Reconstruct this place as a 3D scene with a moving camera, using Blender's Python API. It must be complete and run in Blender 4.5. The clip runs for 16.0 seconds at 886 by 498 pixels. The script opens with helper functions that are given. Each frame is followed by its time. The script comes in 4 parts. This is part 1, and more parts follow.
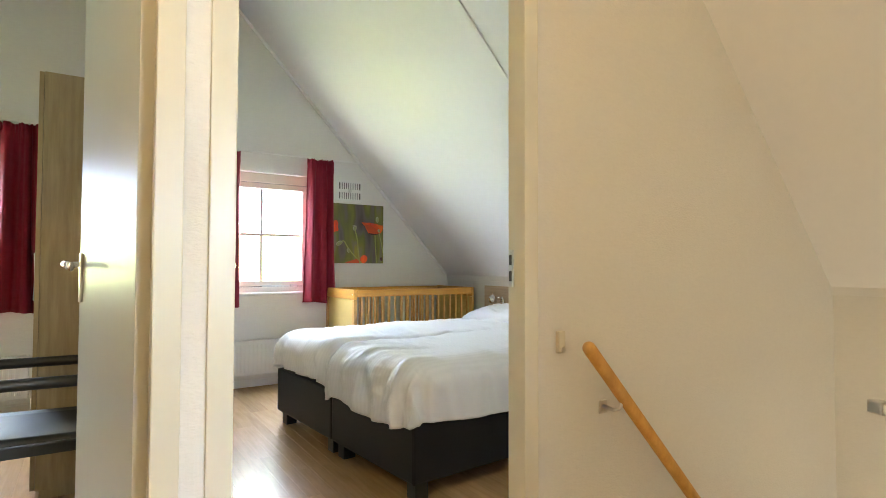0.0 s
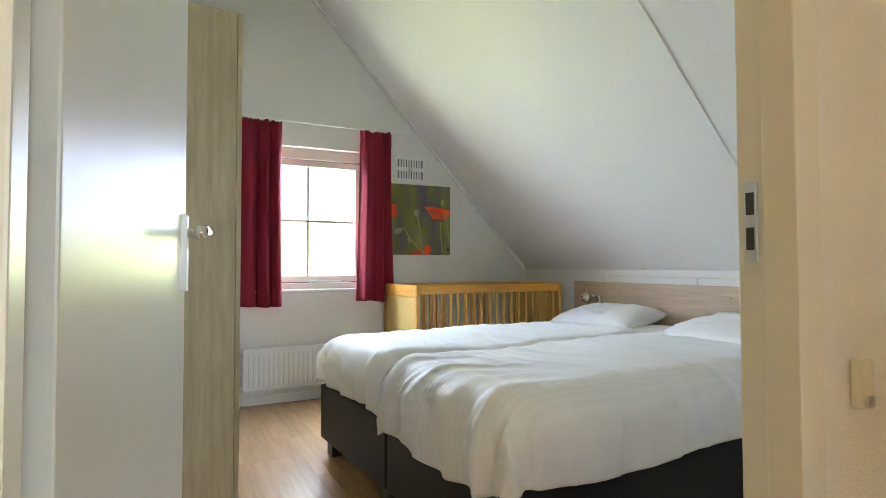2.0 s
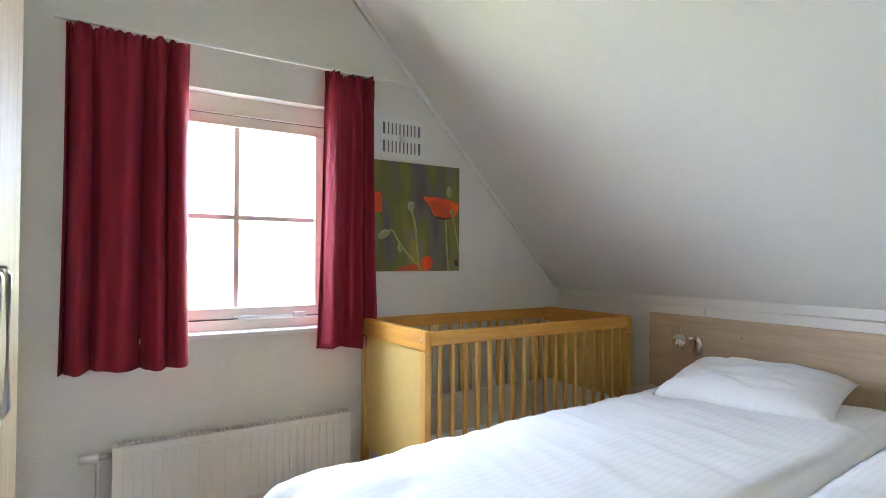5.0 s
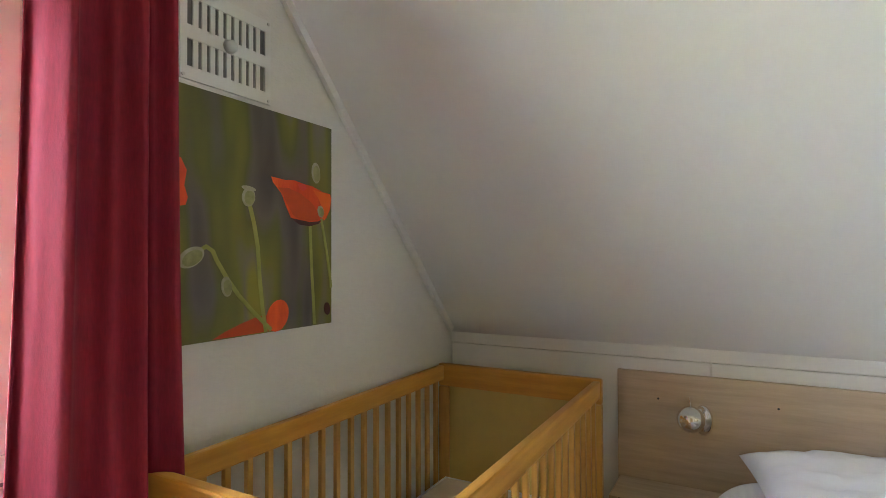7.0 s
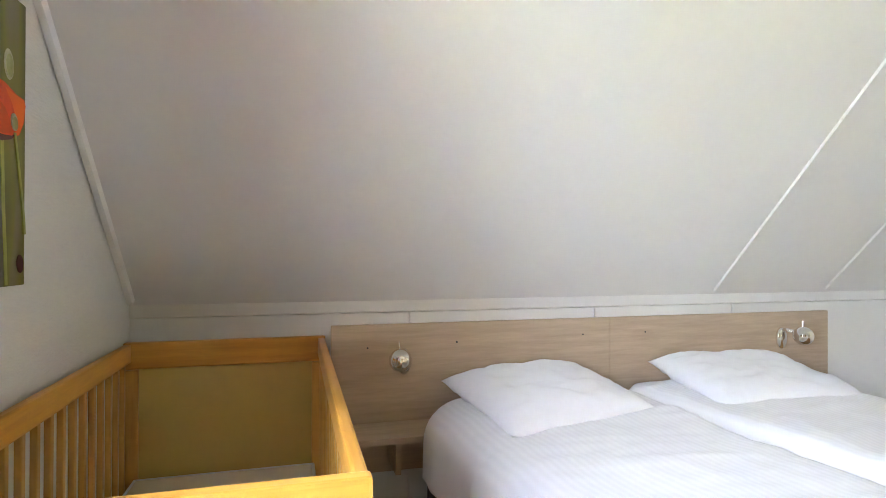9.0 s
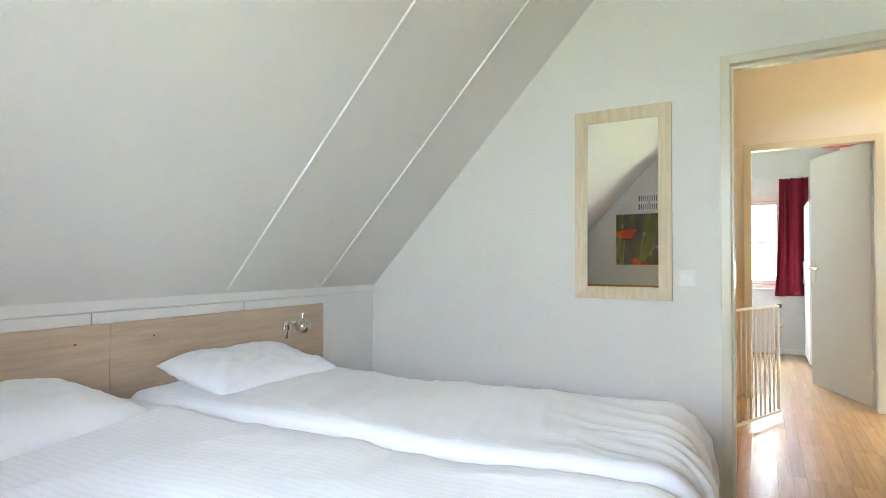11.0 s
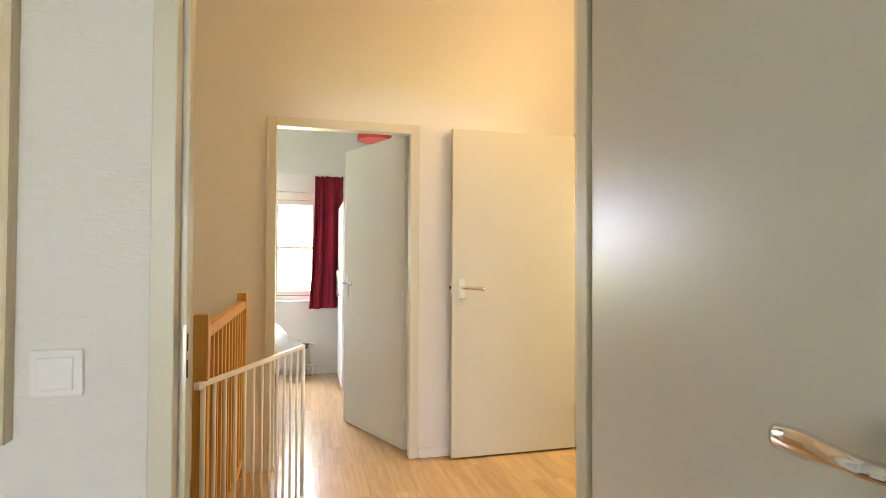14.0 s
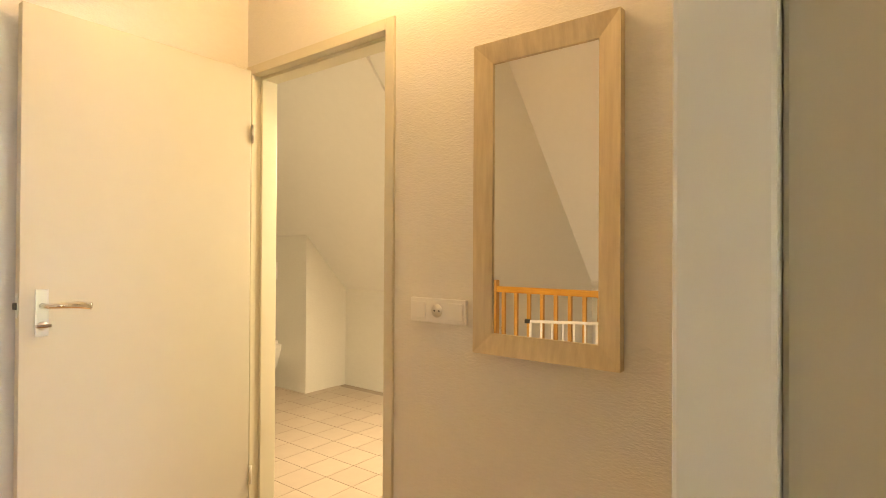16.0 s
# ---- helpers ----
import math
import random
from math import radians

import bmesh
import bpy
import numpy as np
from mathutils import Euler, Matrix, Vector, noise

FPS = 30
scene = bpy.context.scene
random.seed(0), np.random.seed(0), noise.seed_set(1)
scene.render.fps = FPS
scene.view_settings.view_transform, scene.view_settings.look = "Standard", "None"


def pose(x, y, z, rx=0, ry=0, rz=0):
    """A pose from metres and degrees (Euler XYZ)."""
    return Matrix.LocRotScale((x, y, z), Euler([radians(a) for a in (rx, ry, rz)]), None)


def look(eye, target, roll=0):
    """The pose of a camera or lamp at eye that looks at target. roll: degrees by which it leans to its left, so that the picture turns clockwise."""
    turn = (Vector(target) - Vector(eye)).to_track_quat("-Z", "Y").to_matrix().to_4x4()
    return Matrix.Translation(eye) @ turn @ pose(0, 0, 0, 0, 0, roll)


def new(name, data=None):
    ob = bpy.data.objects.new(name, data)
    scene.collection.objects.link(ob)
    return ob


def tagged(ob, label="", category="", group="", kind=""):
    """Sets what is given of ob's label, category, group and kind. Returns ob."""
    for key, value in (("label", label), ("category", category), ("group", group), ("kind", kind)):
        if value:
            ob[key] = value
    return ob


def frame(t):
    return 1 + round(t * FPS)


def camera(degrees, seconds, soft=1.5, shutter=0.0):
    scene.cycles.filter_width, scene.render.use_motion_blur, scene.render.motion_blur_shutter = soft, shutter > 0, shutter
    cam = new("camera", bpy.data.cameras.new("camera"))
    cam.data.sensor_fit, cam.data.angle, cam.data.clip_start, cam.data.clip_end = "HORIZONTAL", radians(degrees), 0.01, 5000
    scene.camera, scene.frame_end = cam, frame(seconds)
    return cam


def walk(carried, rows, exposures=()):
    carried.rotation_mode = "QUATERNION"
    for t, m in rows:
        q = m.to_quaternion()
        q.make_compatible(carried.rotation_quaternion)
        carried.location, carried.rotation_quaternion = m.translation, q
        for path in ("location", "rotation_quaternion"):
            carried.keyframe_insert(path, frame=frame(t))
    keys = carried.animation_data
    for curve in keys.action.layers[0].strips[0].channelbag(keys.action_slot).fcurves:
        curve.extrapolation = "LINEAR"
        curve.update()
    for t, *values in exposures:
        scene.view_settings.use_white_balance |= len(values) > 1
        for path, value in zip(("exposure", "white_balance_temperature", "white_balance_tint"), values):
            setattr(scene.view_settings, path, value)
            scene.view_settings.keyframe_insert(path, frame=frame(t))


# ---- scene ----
cam = camera(78.6, 16.0, soft=0.8)
PATH = [
    (0, (-0.263, -1.321, 1.052), (0.824, 0.357, 1.111), 0.2),
    (0.5, (-0.144, -1.153, 1.012), (0.825, 0.595, 1.076), -0.1),
    (1, (-0.064, -0.93, 0.998), (0.849, 0.848, 1.058), -0.2),
    (1.5, (0.018, -0.707, 1.003), (0.91, 1.082, 1.062), -0.2),
    (2, (0.095, -0.515, 0.981), (0.984, 1.276, 1.041), -0.1),
    (2.5, (0.146, -0.370, 0.964), (1.039, 1.418, 1.026), 0.0),
    (3, (0.188, -0.217, 0.969), (1.092, 1.566, 1.027), 0.0),
    (3.5, (0.229, -0.03, 0.99), (1.155, 1.742, 1.046), 0.2),
    (3.7, (0.267, 0.055, 1.02), (1.196, 1.826, 1.066), 0.3),
    (5.8, (0.640, 1.650, 1.158), (1.932, 3.177, 1.196), 0.1),
    (6, (0.686, 1.787, 1.166), (2.054, 3.246, 1.204), 0.1),
    (6.5, (0.805, 2.105, 1.193), (2.352, 3.373, 1.236), -0.1),
    (7, (0.925, 2.436, 1.250), (2.672, 3.410, 1.286), -0.2),
    (7.5, (1.035, 2.665, 1.250), (2.938, 3.297, 1.274), -0.2),
    (8, (1.050, 2.812, 1.168), (3.029, 3.079, 1.206), -0.1),
    (8.2, (1.026, 2.868, 1.148), (3.023, 2.963, 1.180), 0.0),
    (10.3, (0.697, 2.975, 1.122), (2.197, 1.651, 1.156), 0.2),
    (10.5, (0.703, 2.948, 1.108), (2.085, 1.504, 1.154), 0.2),
    (11, (0.728, 2.835, 1.106), (1.740, 1.115, 1.148), 0.2),
    (11.5, (0.725, 2.672, 1.107), (1.409, 0.793, 1.153), 0.2),
    (12, (0.722, 2.483, 1.116), (1.052, 0.511, 1.164), 0.4),
    (12.5, (0.718, 2.208, 1.137), (0.826, 0.211, 1.182), 0.4),
    (13, (0.715, 1.835, 1.141), (0.656, -0.164, 1.187), 0.4),
    (13.5, (0.703, 1.462, 1.166), (0.443, -0.520, 1.208), 0.6),
    (14, (0.615, 1.081, 1.226), (0.129, -0.859, 1.263), 0.3),
    (14.5, (0.544, 0.687, 1.222), (-0.245, -1.15, 1.267), 0.5),
    (15, (0.463, 0.376, 1.228), (-0.593, -1.322, 1.256), 0.5),
    (15.5, (0.372, 0.161, 1.227), (-0.914, -1.371, 1.255), 0.5),
    (16, (0.297, -0.004, 1.229), (-1.288, -1.223, 1.244), 0.3),
]
walk(cam, [(t, look(eye, aim, roll)) for t, eye, aim, roll in PATH],
     exposures=[(0, 0.32, 6100, 8), (1.5, 0.12, 6100, 8), (3.5, 0.0, 5800, 10), (6, -0.02, 6200, 14), (7, -0.06, 6500, 12), (7.5, 0.33, 6700, 17), (8.2, 0.58, 6600, 17), (10.3, 0.18, 6200, 11), (11.5, 0.06, 6400, 11), (12.5, -0.10, 6700, 13), (14.5, -0.1, 7300, 16), (16, 0.08, 7900, 18)])

# ---- light ----
world = bpy.data.worlds.new("world")
scene.world = world
world.use_nodes = True
wn = world.node_tree
sky = wn.nodes.new("ShaderNodeTexSky")
sky.sky_type, sky.sun_disc = "NISHITA", False
sky.sun_elevation, sky.sun_rotation = radians(48), radians(200)
wn.nodes["Background"].inputs["Strength"].default_value = 0.10
wn.links.new(sky.outputs[0], wn.nodes["Background"].inputs[0])

sun = bpy.data.lights.new("sun", "SUN")
sun.energy, sun.angle, sun.color = 1.2, radians(12), (1.0, 0.96, 0.9)
new("sun", sun).matrix_world = look((0, 0, 30), (10, 27, 0))


def area_lamp(name, at, toward, wide, high, watts, tint):
    lamp = bpy.data.lights.new(name, "AREA")
    lamp.shape, lamp.size, lamp.size_y, lamp.energy, lamp.color = "RECTANGLE", wide, high, watts, tint
    new(name, lamp).matrix_world = look(at, toward)


SKY, LAWN_LIGHT = (0.645, 0.745, 1.0), (0.92, 1.0, 0.46)


def daylight(name, x, y, s, sky_watts, lawn_watts):
    """Sky above and sunlit lawn below, as they stand just outside a window whose room face is y; s is the way outwards."""
    area_lamp("sky_" + name, (x, y + s * 0.55, 2.15), (x, y - s * 3, 0.25), 2.0, 1.8, sky_watts, SKY)
    area_lamp("lawn_" + name, (x, y + s * 0.56, 0.62), (x, y - s * 3, 1.85), 2.0, 1.75, lawn_watts, LAWN_LIGHT)


daylight("bedroom", 1.0, 3.49, 1, 730, 180)
daylight("small_bedroom", -1.18, 3.49, 1, 520, 150)
daylight("back_bedroom", 0.93, -4.85, -1, 950, 190)
# unseen warm fill lamp in an added roof opening, brightens the bathroom
area_lamp("fill_bathroom", (-2.47, -1.7, 1.95), (-1.6, -2.8, 0.6), 0.75, 0.8, 95, (1.0, 0.86, 0.55))
# unseen fill lamp, added low in the stairwell to brighten its walls
area_lamp("fill_from_below", (1.9, -1.75, -2.3), (1.75, -0.2, 0.4), 1.0, 0.8, 25, (1.0, 0.82, 0.60))
bulb = bpy.data.lights.new("wall_lamp_bulb", "POINT")
bulb.energy, bulb.shadow_soft_size, bulb.color = 29, 0.055, (1.0, 0.66, 0.30)
new("wall_lamp_bulb", bulb).matrix_world = pose(-0.84, -1.19, 2.45)
scene.view_settings.exposure = 0.0

# ---- materials ----


def material(name, colour, rough=0.6, metal=0.0, grain=0.0, scale=8.0, stretch=(1, 1, 1), bump=0.0,
             bump_scale=60.0, blotch=0.0, second=None, random_amount=0.0, coat=0.0, sheen=0.0, emit=0.0):
    """Principled surface with fine grain and broad blotches at real size; second: the grain's other colour."""
    m = bpy.data.materials.new(name)
    m.use_nodes = True
    t = m.node_tree
    b = t.nodes["Principled BSDF"]
    b.inputs["Roughness"].default_value, b.inputs["Metallic"].default_value = rough, metal
    b.inputs["Coat Weight"].default_value, b.inputs["Sheen Weight"].default_value = coat, sheen
    if emit:
        b.inputs["Emission Color"].default_value, b.inputs["Emission Strength"].default_value = (*colour, 1), emit
    co = t.nodes.new("ShaderNodeTexCoord")
    mp = t.nodes.new("ShaderNodeMapping")
    mp.inputs["Scale"].default_value = stretch
    t.links.new(co.outputs["Object"], mp.inputs[0])
    source = mp.outputs[0]
    if random_amount:
        info = t.nodes.new("ShaderNodeObjectInfo")
        add = t.nodes.new("ShaderNodeVectorMath")
        add.operation = "ADD"
        mul = t.nodes.new("ShaderNodeMath")
        mul.operation, mul.inputs[1].default_value = "MULTIPLY", 37.0
        t.links.new(info.outputs["Random"], mul.inputs[0])
        t.links.new(mp.outputs[0], add.inputs[0])
        t.links.new(mul.outputs[0], add.inputs[1])
        source = add.outputs[0]
    n1 = t.nodes.new("ShaderNodeTexNoise")
    n1.inputs["Scale"].default_value, n1.inputs["Detail"].default_value, n1.inputs["Roughness"].default_value = scale, 6, 0.6
    t.links.new(source, n1.inputs["Vector"])
    ramp = t.nodes.new("ShaderNodeValToRGB")
    dark = second or tuple(c * (1 - grain) for c in colour)
    ramp.color_ramp.elements[0].position, ramp.color_ramp.elements[1].position = 0.3, 0.68
    ramp.color_ramp.elements[0].color, ramp.color_ramp.elements[1].color = (*dark, 1), (*colour, 1)
    t.links.new(n1.outputs["Fac"], ramp.inputs[0])
    out = ramp.outputs[0]
    if blotch or random_amount:
        n2 = t.nodes.new("ShaderNodeTexNoise")
        n2.inputs["Scale"].default_value, n2.inputs["Detail"].default_value = 1.3, 3
        t.links.new(co.outputs["Object"], n2.inputs["Vector"])
        mr = t.nodes.new("ShaderNodeMapRange")
        mr.inputs["To Min"].default_value, mr.inputs["To Max"].default_value = 1 - blotch, 1 + blotch
        t.links.new(n2.outputs["Fac"], mr.inputs["Value"])
        hs = t.nodes.new("ShaderNodeHueSaturation")
        t.links.new(out, hs.inputs["Color"])
        if random_amount:
            mr2 = t.nodes.new("ShaderNodeMapRange")
            mr2.inputs["To Min"].default_value, mr2.inputs["To Max"].default_value = 1 - random_amount, 1 + random_amount
            t.links.new(info.outputs["Random"], mr2.inputs["Value"])
            mm = t.nodes.new("ShaderNodeMath")
            mm.operation = "MULTIPLY"
            t.links.new(mr.outputs[0], mm.inputs[0])
            t.links.new(mr2.outputs[0], mm.inputs[1])
            t.links.new(mm.outputs[0], hs.inputs["Value"])
        else:
            t.links.new(mr.outputs[0], hs.inputs["Value"])
        out = hs.outputs[0]
    t.links.new(out, b.inputs["Base Color"])
    if bump:
        n3 = t.nodes.new("ShaderNodeTexNoise")
        n3.inputs["Scale"].default_value, n3.inputs["Detail"].default_value = bump_scale, 4
        t.links.new(mp.outputs[0], n3.inputs["Vector"])
        bp = t.nodes.new("ShaderNodeBump")
        bp.inputs["Strength"].default_value, bp.inputs["Distance"].default_value = bump, 0.004
        t.links.new(n3.outputs["Fac"], bp.inputs["Height"])
        t.links.new(bp.outputs[0], b.inputs["Normal"])
    return m


def stripes(m, axis_scale, amount):
    """Woven satin stripes: a slight change of tone and gloss across the cloth."""
    t = m.node_tree
    b = t.nodes["Principled BSDF"]
    co = t.nodes.new("ShaderNodeTexCoord")
    mp = t.nodes.new("ShaderNodeMapping")
    mp.inputs["Scale"].default_value = axis_scale
    t.links.new(co.outputs["Object"], mp.inputs[0])
    w = t.nodes.new("ShaderNodeTexWave")
    w.wave_type, w.bands_direction, w.wave_profile = "BANDS", "Y", "SIN"
    w.inputs["Scale"].default_value = 1.0
    t.links.new(mp.outputs[0], w.inputs["Vector"])
    mr = t.nodes.new("ShaderNodeMapRange")
    mr.inputs["To Min"].default_value, mr.inputs["To Max"].default_value = 1 - amount, 1.0
    t.links.new(w.outputs["Fac"], mr.inputs["Value"])
    old = b.inputs["Base Color"].links[0].from_socket
    hs = t.nodes.new("ShaderNodeHueSaturation")
    t.links.new(old, hs.inputs["Color"])
    t.links.new(mr.outputs[0], hs.inputs["Value"])
    t.links.new(hs.outputs[0], b.inputs["Base Color"])
    mr2 = t.nodes.new("ShaderNodeMapRange")
    mr2.inputs["To Min"].default_value, mr2.inputs["To Max"].default_value = 0.75, 0.45
    t.links.new(w.outputs["Fac"], mr2.inputs["Value"])
    t.links.new(mr2.outputs[0], b.inputs["Roughness"])
    return m


PAINT = material("wall_paint", (0.80, 0.785, 0.74), 0.75, grain=0.03, scale=30, bump=0.42, bump_scale=70, stretch=(1, 1, 2.6), blotch=0.02)
SLOPE = material("ceiling_board_paint", (0.80, 0.79, 0.77), 0.62, grain=0.02, scale=20, bump=0.06, bump_scale=25, blotch=0.02)
TRIM = material("white_trim_paint", (0.82, 0.81, 0.78), 0.4, grain=0.02, scale=15, blotch=0.02)
DOOR = material("door_paint", (0.61, 0.585, 0.50), 0.34, grain=0.02, scale=12, bump=0.02, bump_scale=40, blotch=0.015)
DOOR.node_tree.nodes["Principled BSDF"].inputs["Specular IOR Level"].default_value = 0.27
FRAME = material("frame_paint", (0.70, 0.665, 0.54), 0.33, grain=0.02, scale=12, blotch=0.02)
WINDOW = material("window_paint", (0.82, 0.75, 0.66), 0.4, grain=0.05, scale=20, blotch=0.03)
PLANK = material("oak_laminate", (0.55, 0.35, 0.172), 0.22, grain=0.3, second=(0.43, 0.263, 0.12), scale=5, stretch=(9, 0.7, 1), bump=0.03, bump_scale=30, blotch=0.06, random_amount=0.10)
UNDER = material("floor_joint", (0.24, 0.14, 0.06), 0.7)
SONOMA = material("sonoma_oak", (0.46, 0.36, 0.20), 0.5, second=(0.34, 0.255, 0.135), scale=6, stretch=(8, 8, 0.7), bump=0.12, bump_scale=22, blotch=0.06)
HEAD = material("sonoma_oak_board", (0.60, 0.46, 0.32), 0.5, second=(0.47, 0.35, 0.235), scale=6, stretch=(8, 0.7, 8), bump=0.1, bump_scale=22, blotch=0.06)
PINE = material("lacquered_pine", (0.70, 0.35, 0.055), 0.34, second=(0.53, 0.24, 0.035), scale=5, stretch=(0.8, 8, 8), blotch=0.08)
PINE_V = material("lacquered_pine_upright", (0.66, 0.37, 0.09), 0.34, second=(0.52, 0.265, 0.06), scale=5, stretch=(9, 9, 0.8), blotch=0.08)
PINE_Y = material("lacquered_pine_cross", (0.70, 0.35, 0.055), 0.34, second=(0.53, 0.24, 0.035), scale=5, stretch=(8, 0.8, 8), blotch=0.08)
PANEL = material("yellow_hardboard", (0.60, 0.43, 0.13), 0.5, grain=0.06, scale=20, blotch=0.04)
LEATHER = material("dark_leatherette", (0.015, 0.016, 0.019), 0.46, grain=0.2, scale=60, bump=0.15, bump_scale=180, blotch=0.05)
LEATHER.node_tree.nodes["Principled BSDF"].inputs["Specular IOR Level"].default_value = 0.3
CLOTH = stripes(material("white_satin_stripe_cotton", (0.84, 0.84, 0.85), 0.6, grain=0.02, scale=40, bump=0.1, bump_scale=300, sheen=0.1), (1, 14, 1), 0.035)
SHEET = material("white_cotton", (0.84, 0.84, 0.85), 0.7, grain=0.02, scale=40, bump=0.1, bump_scale=250, sheen=0.1)
RED = material("wine_red_curtain_cloth", (0.26, 0.008, 0.028), 0.85, second=(0.19, 0.006, 0.020), scale=40, stretch=(6, 6, 1), bump=0.15, bump_scale=220, blotch=0.06)
CHROME = material("polished_chrome", (0.82, 0.80, 0.78), 0.09, 1.0, grain=0.03)
ALU = material("satin_aluminium", (0.72, 0.71, 0.68), 0.28, 1.0, grain=0.04, scale=30)
WHITEP = material("white_plastic", (0.87, 0.87, 0.85), 0.35, grain=0.02)
RADW = material("radiator_enamel", (0.80, 0.80, 0.79), 0.35, grain=0.02, blotch=0.02)
VOID = material("grey_gap_shade", (0.17, 0.165, 0.16), 0.8, grain=0.15)
DARK = material("dark_void", (0.05, 0.05, 0.05), 0.7, grain=0.1)
BLACK = material("black_plastic", (0.016, 0.02, 0.02), 0.42, grain=0.2, scale=50, bump=0.05, bump_scale=200)
MIRRORF = material("whitewashed_oak_frame", (0.73, 0.62, 0.43), 0.55, second=(0.60, 0.49, 0.32), scale=6, stretch=(9, 9, 0.9), bump=0.12, bump_scale=25, blotch=0.06)
SILVER = material("mirror_silver", (0.93, 0.94, 0.93), 0.01, 1.0)
TILE = material("floor_tile", (0.45, 0.37, 0.30), 0.3, grain=0.06, scale=15, blotch=0.04, random_amount=0.05)
GROUT = material("tile_grout", (0.40, 0.34, 0.28), 0.85, grain=0.1)
STONE = material("dark_stone_sill", (0.06, 0.055, 0.05), 0.4, grain=0.3, scale=50)
CERAMIC = material("white_ceramic", (0.83, 0.83, 0.80), 0.12, grain=0.01)
MATTRESS = material("quilted_cream_ticking", (0.66, 0.58, 0.44), 0.8, grain=0.05, bump=0.4, bump_scale=45)
LAWN = material("lawn", (0.10, 0.16, 0.04), 0.9, second=(0.05, 0.10, 0.025), scale=3, blotch=0.2)
REDLAMP = material("red_lampshade", (0.55, 0.03, 0.02), 0.5, grain=0.05)
PLASTER = material("lamp_plaster", (0.85, 0.82, 0.75), 0.6, grain=0.02)
TREAD = material("stair_tread_wood", (0.50, 0.32, 0.16), 0.4, second=(0.36, 0.21, 0.10), scale=5, stretch=(8, 0.8, 8), blotch=0.08)

GLASS = bpy.data.materials.new("window_glass")
GLASS.use_nodes = True
g = GLASS.node_tree.nodes["Principled BSDF"]
g.inputs["Transmission Weight"].default_value, g.inputs["Roughness"].default_value, g.inputs["IOR"].default_value = 1.0, 0.0, 1.45
g.inputs["Base Color"].default_value = (0.97, 0.99, 0.97, 1)

# ---- building blocks ----


def box(bm, x0, x1, y0, y1, z0, z1, bevel=0.0):
    geo = bmesh.ops.create_cube(bm, size=1)
    vs = geo["verts"]
    for v in vs:
        v.co = Vector(((x0 + x1) / 2 + v.co.x * (x1 - x0), (y0 + y1) / 2 + v.co.y * (y1 - y0), (z0 + z1) / 2 + v.co.z * (z1 - z0)))
    if bevel:
        es = list({e for v in vs for e in v.link_edges})
        bmesh.ops.bevel(bm, geom=es, offset=bevel, segments=2, profile=0.6, affect="EDGES")
    return bm


def tube(bm, a, b, r, r2=None, sides=16):
    a, b = Vector(a), Vector(b)
    m = Matrix.Translation((a + b) / 2) @ (b - a).to_track_quat("Z", "Y").to_matrix().to_4x4()
    bmesh.ops.create_cone(bm, cap_ends=True, segments=sides, radius1=r, radius2=r if r2 is None else r2, depth=(b - a).length, matrix=m)
    return bm


def ball(bm, c, r, squash=(1, 1, 1), u=20, v=14):
    bmesh.ops.create_uvsphere(bm, u_segments=u, v_segments=v, radius=r, matrix=Matrix.Translation(c) @ Matrix.Diagonal((*squash, 1)))
    return bm


def sweep(bm, path, r, sides=10):
    """A round bar bent along a path of points."""
    rings = []
    pts = [Vector(p) for p in path]
    for i, p in enumerate(pts):
        d = (pts[min(i + 1, len(pts) - 1)] - pts[max(i - 1, 0)]).normalized()
        q = d.to_track_quat("Z", "Y").to_matrix()
        rings.append([bm.verts.new(p + q @ Vector((r * math.cos(2 * math.pi * k / sides), r * math.sin(2 * math.pi * k / sides), 0))) for k in range(sides)])
    for a, b in zip(rings, rings[1:]):
        for k in range(sides):
            bm.faces.new((a[k], a[(k + 1) % sides], b[(k + 1) % sides], b[k]))
    bm.faces.new(rings[0][::-1])
    bm.faces.new(rings[-1])
    return bm


def mesh_of(bm, name, mat, smooth=False):
    bmesh.ops.recalc_face_normals(bm, faces=bm.faces)
    me = bpy.data.meshes.new(name)
    bm.to_mesh(me)
    bm.free()
    me.materials.append(mat)
    if smooth:
        for p in me.polygons:
            p.use_smooth = True
    return me


def part(name, bm, mat, parent, label="", smooth=False):
    ob = new(name, mesh_of(bm, name, mat, smooth))
    ob.parent = parent
    return tagged(ob, label)


def thing(name, label, category, at=None, group="", kind=""):
    ob = new(name)
    ob.empty_display_size = 0.1
    if at is not None:
        ob.matrix_world = at
    return tagged(ob, label, category, group, kind)


def solid(name, bm, mat, label="", category="", kind="structure", smooth=False):
    return tagged(new(name, mesh_of(bm, name, mat, smooth)), label, category, "", kind)


def B():
    return bmesh.new()


# ---- plan ----
NORTH, WEST, KNEE = 3.51, -0.06, 2.94          # bedroom faces
AXIS = -0.09                                   # the house's middle line
RISE = 1.065                                    # roof pitch
HALL_N, HALL_S, HALL_W = -0.07, -2.215, -1.11
SOUTH = -4.85
LOW = 2.30
HIGH = 3.45


def roof_z(x):
    return 0.974 + RISE * (2.893 - abs(x - AXIS) - AXIS)


def under_roof(bm):
    """Cuts away what would stand out above the roof."""
    for s in (1, -1):
        n = Vector((s * RISE, 0, 1)).normalized()
        p = Vector((AXIS, 0, roof_z(AXIS) + 0.05))
        bmesh.ops.bisect_plane(bm, geom=bm.verts[:] + bm.edges[:] + bm.faces[:], plane_co=p, plane_no=n, clear_outer=True)
        bmesh.ops.holes_fill(bm, edges=[e for e in bm.edges if e.is_boundary])
    return bm


